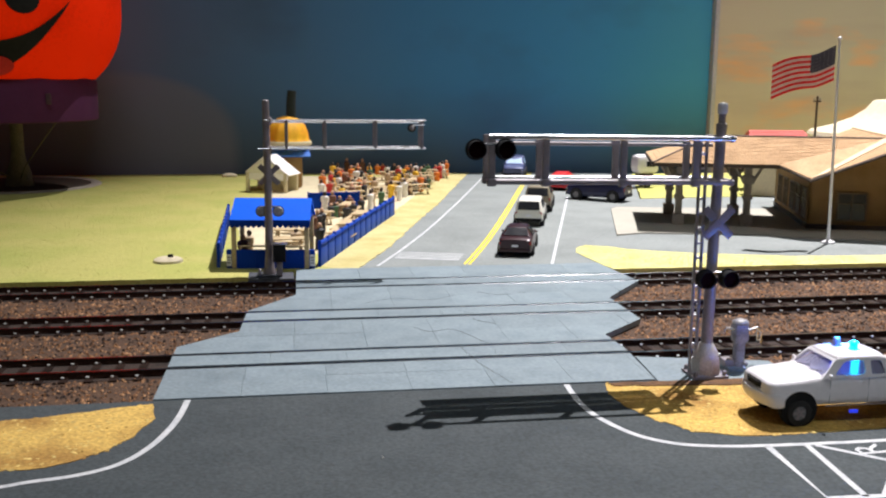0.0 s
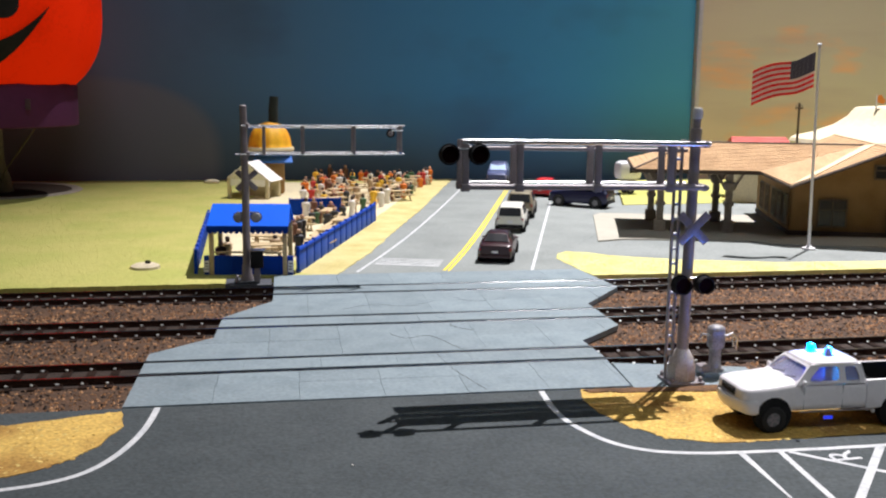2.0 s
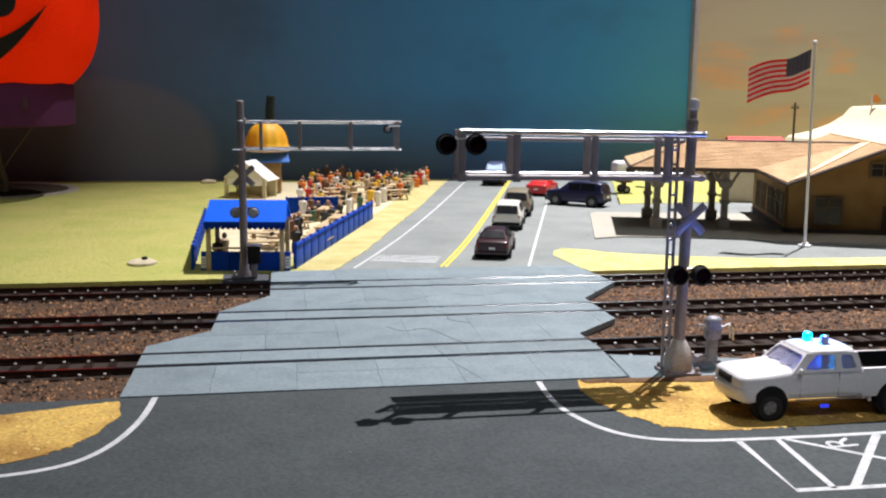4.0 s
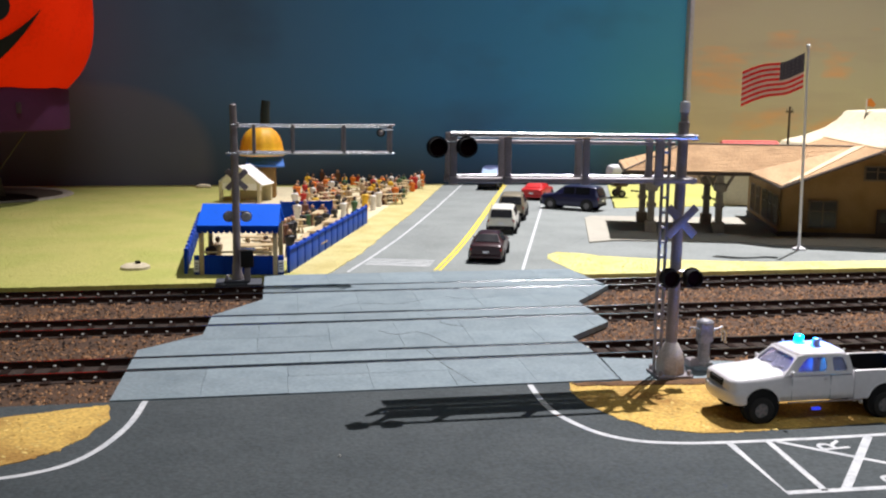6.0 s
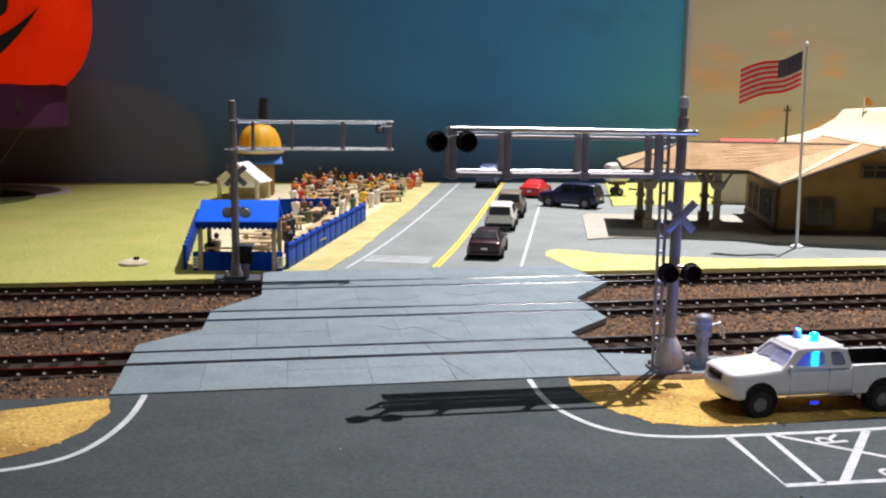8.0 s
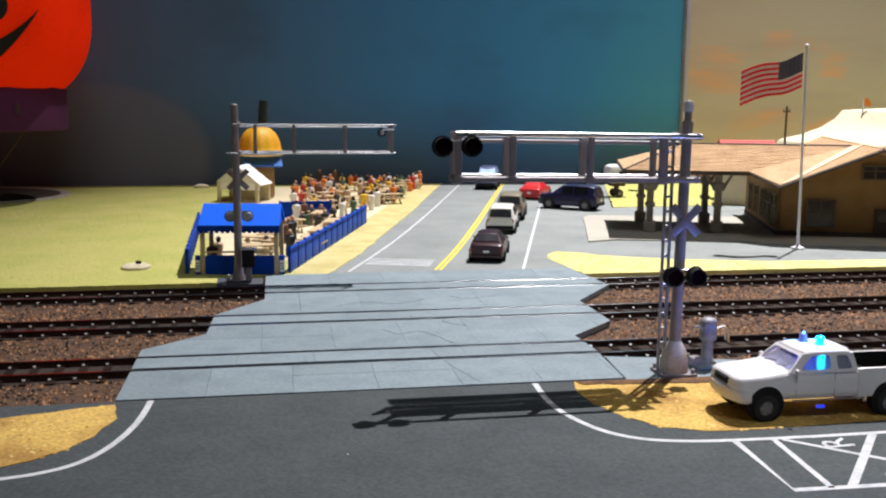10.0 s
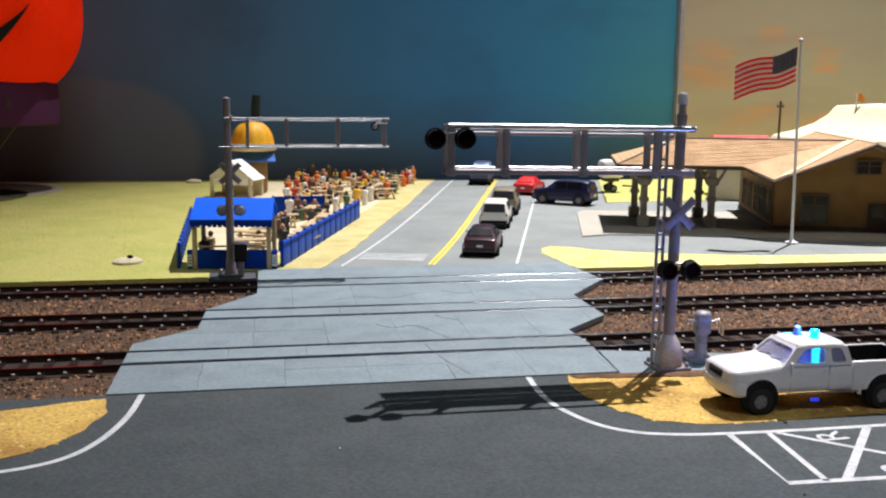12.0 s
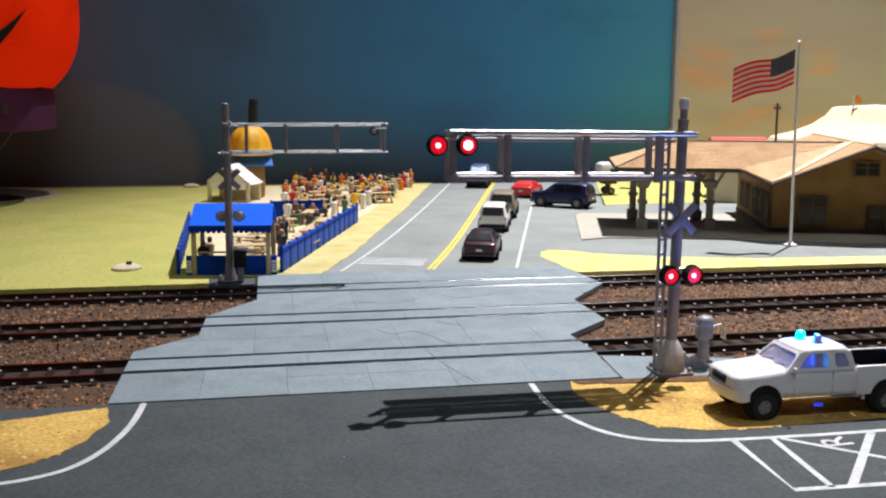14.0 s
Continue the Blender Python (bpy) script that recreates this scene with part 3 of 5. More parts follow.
for pts in ([(60, 374), (63, 350), (66, 338), (70, 323)], [(46, 404), (52, 396), (62, 399), (70, 380), (72, 376)], [(86, 470), (95, 462), (110, 466)], [(30, 452), (44, 460), (60, 455), (74, 464)], [(70, 432), (76, 424), (74, 415), (82, 406)]):
    single("crack", Build().ribbon(smooth_line(pts, 4), 0.17, -0.03, 0.06), crack_dark, "fine dark crack in the crossing panels", "crack", kind="structure", smooth=0)
for x, y in ((19, 262), (128, 212)):
    single("grit", Build().ball(0, 0, 0, 0.32, 0.28, 0.25, 7, 5), spike_m if x < 100 else black_m, "tiny bit of grit on the road", "grit", (x, y, -0.3, 0), kind="structure")

# ---- crossing signals ----
LENSES = []
TW = 4.2


def signal_head(parent, x, y, z, face=-1, lit=True, q=1.0, core=0.8):
    """A round lamp on a black board; face -1 looks towards the near road."""
    n = 20

    def disc(r0, r1, y0, y1):
        return [[(x + r * math.cos(2 * math.pi * j / n), yy, z + r * math.sin(2 * math.pi * j / n)) for j in range(n)] for r, yy in ((r0, y0), (r1, y1))]

    f = -face
    head = part("signal_head", Build().rings(disc(3.55 * q, 3.55 * q, y, y + 0.5 * f)), black_m, parent, "round black signal board" if lit else "dull metal back of a signal lamp")
    hood = Build()
    ring = [(2.75 * q, 0.0), (2.75 * q, -3.0), (3.0 * q, -3.0), (3.0 * q, 0.0)]
    m_ = 20
    rows = [[(x + r * math.cos(2 * math.pi * j / m_), y + d * f, z + r * math.sin(2 * math.pi * j / m_)) for j in range(m_)] for r, d in ring]
    hood.rings(rows + [rows[0]], caps=False)
    part("hood", hood, black_m, head)
    part("cup", Build().rings(disc(2.2 * q, 1.3 * q, y + 0.5 * f, y + 2.2 * f)), silver_dull if not lit else black_m, head)
    if lit:
        b = Build()
        c = [[(2.68 * math.cos(2 * math.pi * j / n), d, 2.68 * math.sin(2 * math.pi * j / n)) for j in range(n)] for d in (-0.3, 0.3)]
        b.rings(c, 0, False)
        b.add(c[0], [tuple(range(n))], 0)
        b.add(c[1], [tuple(reversed(range(n)))], 1)
        b.ball(0, 0.3, 0, core, 0.4, core, mat=2)
        lens = part("lens", b, [dark_lens, red_lit, red_core], head, "round red lamp lens")
        lens.location = (x * 0.001, (y - 1.45 * f) * 0.001, z * 0.001)
        LENSES.append(lens)
    return head


def crossbuck(parent, x, y, z, mat, label):
    for k, a in enumerate((45, -45)):
        m = Matrix.Rotation(radians(a), 3, "Y")
        part("crossbuck_board", Build().box(x, y - 0.55 * k, z, 14.2, 0.5, 2.9, 0, 0.12, m), mat, parent, label)


def cantilever(name, x, y, rz, arm, label, lit, sign):
    """Mast with a ladder, truss arm with a walkway, two lamps at its tip and two on the mast."""
    t = thing(name, x, y, 0, rz, label, "railway signal", "crossing signals")
    s = 1 if arm > 0 else -1
    part("base_plate", Build().box(0, 0, 0.5, 13, 12, 1.0, 0, 0.3), silver_dull if lit else slate_m, t)
    foot = Build().lathe([(5.3, 1.0), (5.2, 5.5), (4.5, 8.2), (2.9, 11.0), (2.0, 12.2)], n=8)
    if not lit:
        foot = Build().lathe([(3.4, 1.0), (3.2, 3.0), (2.6, 4.5), (2.4, 9.5)], n=10)
    part("foot", foot, bare_bronze if lit else mast_brown, t, "worn bronze-grey cast foot of the mast")
    for bx, by in ((-5.2, -4.6), (5.2, -4.6), (-5.2, 4.6), (5.2, 4.6)):
        part("bolt", Build().lathe([(0.75, 1.0), (0.75, 2.4), (0.3, 2.8)], (bx, by, 0), 8), silver_dull, t)
    if lit:
        part("mast", Build().tube([(0, 0, 9), (0.5, 0, 50), (1.1, 0, 88.5)], 2.05, 16, 0, 1.75), silver_dull, t, "round grey metal mast")
        part("mast_neck", Build().lathe([(1.9, 87.5), (1.9, 89), (1.25, 89.4), (1.25, 92.2), (1.5, 92.6)], (1.15, 0, 0), 14), silver_dull, t, "narrow neck of the mast")
        part("cap", Build().lathe([(1.5, 92.4), (1.7, 92.8), (1.7, 95.4), (1.3, 96.1), (0.1, 96.3)], (1.2, 0, 0), 16), cap_m, t, "bright metal mast cap")
    else:
        part("mast", Build().tube([(0, 0, 9), (0, 0, 50), (0.4 * sign, 0, 95)], 2.1, 16, 0, 1.75), mast_brown, t, "round weathered metal mast")
        part("cap", Build().ball(0.4 * sign, 0, 95.2, 1.75, 1.75, 0.6), silver_dull, t)
    for lx in () if not lit else (-5.6, -3.3):
        part("ladder_rail", Build().box(lx, 1.0, 43, 0.8, 1.3, 84, 0, 0.15), silver_dull, t)
    for i in range(15 if lit else 0):
        part("ladder_rung", Build().tube([(-5.6, 1.0, 6 + i * 5.2), (-3.3, 1.0, 6 + i * 5.2)], 0.5, 8), grating_m, t)
    # truss
    top, low = (84.1, 69.3) if lit else (85.0, 69.8)
    rise = 0.9 if lit else 0
    rad = 0.95 if lit else 0.55
    stub = -4.5 * s if lit else -1.5 * s
    part("chord", Build().tube([(stub, -TW, top), (arm, -TW, top + rise)], rad, 12), silver, t, "bright silver tube of the truss arm")
    # Shade on the rear top and front lower chords is put into a duller material.
    part("chord", Build().tube([(0, TW, top - (2.6 if lit else 1.4)), (arm, TW, top + rise - (2.6 if lit else 1.4))], rad * 0.75, 12), silver_dull if lit else silver, t)
    part("chord", Build().tube([(-4.5 * s, -TW, low), (arm, -TW, low + rise)], rad, 12), silver_dull if lit else silver, t)
    part("chord", Build().tube([(0, TW, low + 0.5), (arm, TW, low + rise + 0.5)], rad * 0.8, 12), silver, t)
    for zz in (top, low):
        for xx in (-3.2 * s, 1.8 * s) if lit else (1.8 * s,):
            part("collar", Build().box(xx, 0, zz, 1.4, 9.8, 2.3, 0, 0.3), silver_dull, t)
    for k in (0.115, 0.43, 0.761, 0.986) if lit else (0.12, 0.36, 0.68, 0.975):
        for yy in (-TW, TW):
            part("strut", Build().box(arm * k, yy, (top + low) / 2 + rise * k, 2.3 if lit else 1.7, 1.3, 15.4, 0, 0.25), silver_dull if lit else mast_brown, t)
            if lit:
                part("strut_foot", Build().box(arm * k, yy - 0.2, low + rise * k - 0.2, 3.1, 1.9, 2.6, 0, 0.5), silver_dull, t)
        part("cross_tie", Build().tube([(arm * k, -TW, low - 0.2 + rise * k), (arm * k, TW, low - 0.2 + rise * k)], 0.6, 6), silver_dull, t)
    # walkway grating, wider than the truss on the near signal
    deck = Build()
    n = 64
    y0, y1 = (-3.6, 11.5) if lit else (-3.2, 3.2)
    for i in range(n):
        deck.box(arm * (0.05 + 0.93 * i / n), (y0 + y1) / 2, low + 0.3 + rise * i / n, abs(arm) * 0.93 / n * 0.74, y1 - y0, 0.25)
    rows = 8 if lit else 4
    for i in range(rows):
        yy = y0 + (y1 - y0) * i / (rows - 1)
        edge = 2.6 if lit and i in (0, 1, rows - 2, rows - 1) else 0.8
        deck.box(arm * 0.515, yy, low + 0.1 + rise / 2, abs(arm) * 0.94, edge, 0.25)
    part("walkway_grating", deck, grating_m, t, "fine metal grating of the walkway")
    tip = arm * 0.985
    part("lamp_bracket", Build().tube([(tip - 5.6, -4.6, 82.6), (tip + (5.6 if lit else 0.5), -4.6, 82.6)], 0.5, 8), silver, t)
    if lit:
        for dx, core in ((-5.6, 0.9), (4.2, 1.6)):
            signal_head(t, tip + dx, -5.4, 80.9, core=core)
    else:
        signal_head(t, tip - 5, 5.0, 80.5, 1, False, 0.65)
    # mast lamps and crossbuck
    yb = -3.6 if lit else 3.6
    part("lamp_bracket", Build().tube([(-4.6, yb * 0.8, 37.6), (5.2, yb * 0.8, 37.6)], 0.55, 8), silver, t)
    for dx in (-3.6, 4.8):
        if lit:
            signal_head(t, dx, -4.0, 35.7)
        else:
            signal_head(t, dx * 1.05, 4.2, 35.0, 1, False, 0.85)
            part("lamp_back", Build().lathe([(2.7, 0), (2.3, 1.2), (0.8, 1.8)], (0, 0, 0), 14), gate_grey, t).matrix_local = pose(dx * 1.05 * 0.001, 0.0034, 0.035, 90, 0, 0)
    crossbuck(t, 0.6, -2.6 if lit else 2.8, 55.2, mast_brown, "grey crossbuck sign board")
    return t


cantilever("cantilever_signal", 140.6, 324, 0, -81.1, "silver cantilever crossing signal with round lamps, standing beside the tracks", True, 1)
far_signal = cantilever("cantilever_signal", -15, 523, 0, 82, "grey cantilever crossing signal seen from behind, beyond the tracks", False, -1)
far_signal.scale = (1, 1, 0.957)
relay = part("relay_box", Build().box(5.2, -4.2, 13.2, 6.6, 5.0, 9.5, 0, 0.4), black_m, far_signal, "black relay box with a silver lid")
part("lid", Build().box(5.2, -4.2, 18.3, 8.6, 6.4, 0.7, 0, 0.2), silver, relay)
part("box_stand", Build().box(5.2, -4.2, 4.8, 3.2, 3.0, 8.0, 0, 0.3), silver_dull, far_signal)

gate = thing("crossing_gate_machine", 156, 330, -0.1, 0, "grey crossing gate machine on a pedestal beside the signal", "gate machine")
part("pedestal", Build().box(0, 0, 0.8, 11, 9, 1.6, 0, 0.4), panel_grey, gate)
part("post", Build().tube([(0, 0, 1.5), (0, 0, 13)], 2.1, 14), gate_grey, gate)
part("housing", Build().box(0, 0, 13.6, 5.6, 5.4, 7.6, 0, 1.4), gate_grey, gate, "rounded grey machine housing")
part("housing_top", Build().ball(0, 0, 17.2, 3.2, 3.0, 1.5), gate_grey, gate)
part("arm_bracket", Build().tube([(2.6, -1, 14.5), (6.0, -1.2, 15.5), (7.6, -1.2, 13.5), (7.4, -1.2, 9.5)], 0.45, 8), silver, gate)
part("arm_bracket", Build().tube([(2.6, 1.4, 14.0), (7.2, 1.4, 14.6), (7.6, 1.4, 9.8)], 0.45, 8), silver, gate)
part("side_lever", Build().tube([(-2.6, -1.2, 15.2), (-6.2, -1.4, 15.6), (-6.4, -1.4, 14.0)], 0.5, 8), silver, gate)
part("door_panel", Build().box(0.2, -2.85, 13.4, 3.2, 0.3, 4.6, 0, 0.1), gate_grey, gate)
part("flange", Build().lathe([(3.4, 1.6), (3.4, 2.4), (2.5, 3.0), (2.2, 4.2)], n=14), gate_grey, gate)
part("counterweight", Build().box(-4.5, 0, 2.8, 4, 5, 2.6, 0, 0.5), silver_dull, gate)


# ---- vehicles ----
def ring_of(x, w, zb, zbelt, wr, zr):
    half = [(0, zb), (w * 0.9, zb), (w * 0.985, zb + 0.18 * (zbelt - zb)), (w, zb + 0.55 * (zbelt - zb)), (w * 0.955, zbelt), (wr, zr - 0.10 * (zr - zbelt) - 0.15), (wr * 0.82, zr), (0, zr + 0.12)]
    return [(x, -y, z) for y, z in half] + [(x, y, z) for y, z in half[-2:0:-1]]


def loft(b, stations, skip=(), mat=0):
    """Body shell through the stations; skip: (station, strip) faces left open for windows."""
    rs = [ring_of(*s) for s in stations]
    n = len(rs[0])
    base = len(b.v)
    vs = [p for r in rs for p in r]
    fs = [(i * n + j, (i + 1) * n + j, (i + 1) * n + (j + 1) % n, i * n + (j + 1) % n) for i in range(len(rs) - 1) for j in range(n) if (i, j) not in skip]
    fs += [tuple(range(n)), tuple(reversed([(len(rs) - 1) * n + j for j in range(n)]))]
    b.add(vs, fs, mat)
    return rs


def pane(name, quad, parent, mat, inset=0.12, t=0.22, label=""):
    q = [Vector(p) for p in quad]
    c = sum(q, Vector()) / len(q)
    q = [p + (c - p) * inset for p in q]
    nrm = (q[1] - q[0]).cross(q[2] - q[0]).normalized()
    if nrm.dot(c - Vector((c.x * 0.8, 0, 8))) < 0:
        q.reverse()
        nrm = -nrm
    return part(name, Build().slab([p + nrm * 0.02 for p in q], t), mat, parent, label, smooth=0)


def soften(ob, mm):
    """Rounds the hard edges of a shell."""
    md = ob.modifiers.new("soften", "BEVEL")
    md.width, md.segments, md.limit_method, md.angle_limit = mm * 0.001, 3, "ANGLE", radians(14)


def wheel(parent, x, y, r, w):
    out = -1 if y < 0 else 1
    hub = part("wheel", Build().lathe([(r * 0.54, -w * 0.30), (r * 0.56, w * 0.34), (r * 0.2, w * 0.36)], n=18), rim_m, parent, "grey wheel with a black tyre")
    hub.matrix_local = pose(x * 0.001, y * 0.001, r * 0.001, -90 * out, 0, 0)
    prof = [(r * 0.54, -w / 2), (r * 0.92, -w / 2), (r, -w * 0.3), (r, w * 0.3), (r * 0.92, w / 2), (r * 0.54, w / 2)]
    n = 22
    rows = [[(q * math.cos(2 * math.pi * j / n), q * math.sin(2 * math.pi * j / n), h) for j in range(n)] for q, h in prof]
    part("tyre", Build().rings(rows + [rows[0]], caps=False), tyre_m, hub)
    spokes = Build()
    for i in range(5):
        a = 2 * math.pi * i / 5
        m = Matrix.Rotation(a, 3, "Z")
        spokes.box(*(m @ Vector((r * 0.30, 0, w * 0.38))), r * 0.42, r * 0.16, w * 0.1, 0, 0, m)
    part("hubcap", spokes, silver_dull, hub)


SHAPES = {  # length share, width share, sill, belt, roof width share, roof (of height)
    "sedan": [(0.50, .80, .24, .50, .70, .52), (0.46, .96, .16, .55, .84, .58), (0.26, 1, .14, .62, .86, .66), (0.21, 1, .14, .63, .78, .70), (0.05, 1, .14, .64, .62, .98), (-0.10, 1, .14, .65, .62, 1.0), (-0.22, 1, .14, .66, .60, .96),
              (-0.36, 1, .14, .66, .78, .70), (-0.46, .97, .16, .64, .84, .68), (-0.50, .86, .24, .60, .74, .63)],
    "suv": [(0.50, .82, .26, .48, .74, .52), (0.46, .96, .18, .54, .86, .58), (0.28, 1, .16, .60, .88, .64), (0.24, 1, .16, .62, .84, .68), (0.10, 1, .16, .64, .76, .97), (-0.10, 1, .16, .64, .77, 1.0), (-0.36, 1, .16, .64, .76, .99),
            (-0.44, .98, .17, .62, .76, .95), (-0.492, .96, .20, .58, .82, .62), (-0.50, .88, .26, .52, .74, .54)],
}


def car(name, label, x, y, rz, length, width, height, shape, paint, windows, lamps=True):
    t = thing(name, x, y, -0.5, rz, label, "car", "cars on the far road")
    st = [(length * a, width / 2 * b_, height * c, height * d, width / 2 * e, height * f) for a, b_, c, d, e, f in SHAPES[shape]]
    b = Build()
    rs = loft(b, st)
    body = part("body", b, paint, t, smooth=60)
    soften(body, 0.6)
    n = len(rs[0])
    for i0, i1 in ((4, 5), (5, 6)):
        for lf, up in ((4, 5), (n - 4, n - 5)):
            pane("side_window", [rs[i0][lf], rs[i1][lf], rs[i1][up], rs[i0][up]], body, windows, 0.1)
    pane("windscreen", [rs[3][5], rs[3][n - 5], rs[4][n - 5], rs[4][5]], body, windows, 0.1, 0.6)
    k = 7 if shape == "suv" else 6
    pane("rear_window", [rs[k][5], rs[k][n - 5], rs[k + 1][n - 5], rs[k + 1][5]], body, windows, 0.08, 0.7)
    r = height * 0.225
    for ax in (0.31, -0.31):
        for sy in (-1, 1):
            # Solid black disc stands in for the shaded hollow round the wheel.
            part("wheel_arch", Build().tube([(length * ax, sy * width * 0.36, r), (length * ax, sy * width * 0.502, r)], r * 1.18, 18), black_m, body)
            wheel(t, length * ax, sy * width * 0.465, r, width * 0.14)
    part("bumper", Build().box(-length * 0.495, 0, height * 0.26, length * 0.03, width * 0.9, height * 0.12, 0, 0.3), black_m if shape == "suv" else paint, body)
    part("bumper", Build().box(length * 0.49, 0, height * 0.25, length * 0.03, width * 0.88, height * 0.12, 0, 0.3), black_m, body)
    part("number_plate", Build().box(-length * 0.512, 0, height * 0.42, 0.2, width * 0.18, height * 0.08), white_plastic, body)
    for sy in (-1, 1):
        part("tail_light", Build().box(-length * 0.492, sy * width * 0.40, height * 0.50, 0.8, width * 0.12, height * 0.10, 0, 0.15), tail_m, body)
        part("headlight", Build().box(length * 0.475, sy * width * 0.36, height * 0.44, 1.2, width * 0.16, height * 0.09, 0, 0.15), lamp_m, body)
        part("wing_mirror", Build().box(length * 0.16, sy * width * 0.52, height * 0.64, 1.0, 1.2, 0.9, 0, 0.2), paint, body)
    return t


tail_m = material("tail_lamp_red", (0.35, 0.02, 0.02), 0.25, 0, 0.03, 1, 5, 0, coat=0.5)
lamp_m = material("clear_lamp", (0.75, 0.76, 0.78), 0.15, 0.3, 0.03, 1, 5, 0)


def car_paint(name, c, metal=0.1, coat=0.3):
    return material(name, c, 0.36, metal, 0.04, 1.0, 14, 0.02, coat=coat)


maroon, off_white, beige = car_paint("maroon_paint", (0.032, 0.006, 0.010)), car_paint("ivory_paint", (0.80, 0.78, 0.70), 0), car_paint("beige_paint", (0.26, 0.22, 0.15))
red_paint, navy, jet = car_paint("red_paint", (0.55, 0.012, 0.015), 0), car_paint("navy_paint", (0.012, 0.014, 0.06)), car_paint("slate_blue_paint", (0.07, 0.085, 0.19))
road_dir = 90 - 17.6


car("sedan_car", "dark maroon sedan waiting on the road", *rd(25, 46), road_dir, 54, 20.5, 16.5, "sedan", maroon, dark_glass)
car("suv_car", "ivory sport utility car waiting behind the sedan", *rd(25, 168), road_dir, 54, 20.5, 19.5, "suv", off_white, dark_glass)
car("suv_car", "beige and brown sport utility car on the road", *rd(27, 246), road_dir, 56, 21.5, 21.0, "suv", beige, dark_glass)
car("suv_car", "slate-blue car with a pale blue windscreen coming over the crest", *rd(-12, 490), road_dir + 180, 52, 21.5, 23.0, "suv", jet, pale_glass)
car("sedan_car", "bright red car turned across the lane", *rd(41, 400), road_dir - 12, 50, 21, 16.5, "sedan", red_paint, red_paint)
car("suv_car", "dark navy blue car turning into the car park", 263, 828, 140, 54, 20.5, 21.5, "suv", navy, dark_glass)


def rounded(poly, times=3, cut=0.2):
    """Corner-cutting of a flat outline."""
    for _ in range(times):
        out = []
        for p, q in zip(poly, poly[1:] + poly[:1]):
            out += [(p[0] * (1 - cut) + q[0] * cut, p[1] * (1 - cut) + q[1] * cut), (p[0] * cut + q[0] * (1 - cut), p[1] * cut + q[1] * (1 - cut))]
        poly, cut = out, 0.25
    return poly


def rim_at(poly, cx, cy, ang):
    """Where a ray from (cx, cy) leaves a convex outline."""
    dx, dy = math.cos(ang), math.sin(ang)
    best = 0.0
    for (x1, y1), (x2, y2) in zip(poly, poly[1:] + poly[:1]):
        ex, ey = x2 - x1, y2 - y1
        den = dx * ey - dy * ex
        if abs(den) > 1e-9:
            t, u = ((x1 - cx) * ey - (y1 - cy) * ex) / den, ((x1 - cx) * dy - (y1 - cy) * dx) / den
            if t > 0 and -1e-6 <= u <= 1 + 1e-6:
                best = max(best, t)
    return (cx + dx * best, cy + dy * best)


def holed_plate(outer, hole, place, t, n=64):
    """A plate with a rounded window opening; place maps flat points and a depth into space."""
    cx, cy = sum(p[0] for p in hole) / len(hole), sum(p[1] for p in hole) / len(hole)
    hole = rounded(hole, 3, 0.10)
    angs = sorted([2 * math.pi * i / n for i in range(n)] + [math.atan2(p[1] - cy, p[0] - cx) % (2 * math.pi) for p in outer])
    o, h = [rim_at(outer, cx, cy, a) for a in angs], [rim_at(hole, cx, cy, a) for a in angs]
    rows = [[place(*p, d) for p in line] for line, d in ((o, 0), (h, 0), (h, t), (o, t))]
    return Build().rings(rows + [rows[0]], caps=False)


def catmull(rows, n=5):
    out = []
    for i in range(len(rows) - 1):
        p = [rows[max(0, min(len(rows) - 1, i + k))] for k in (-1, 0, 1, 2)]
        for j in range(n):
            t = j / n
            out.append(tuple(0.5 * (2 * b_ + (c_ - a_) * t + (2 * a_ - 5 * b_ + 4 * c_ - d_) * t * t + (3 * b_ - a_ - 3 * c_ + d_) * t ** 3) for a_, b_, c_, d_ in zip(*p)))
    return out + [tuple(rows[-1])]


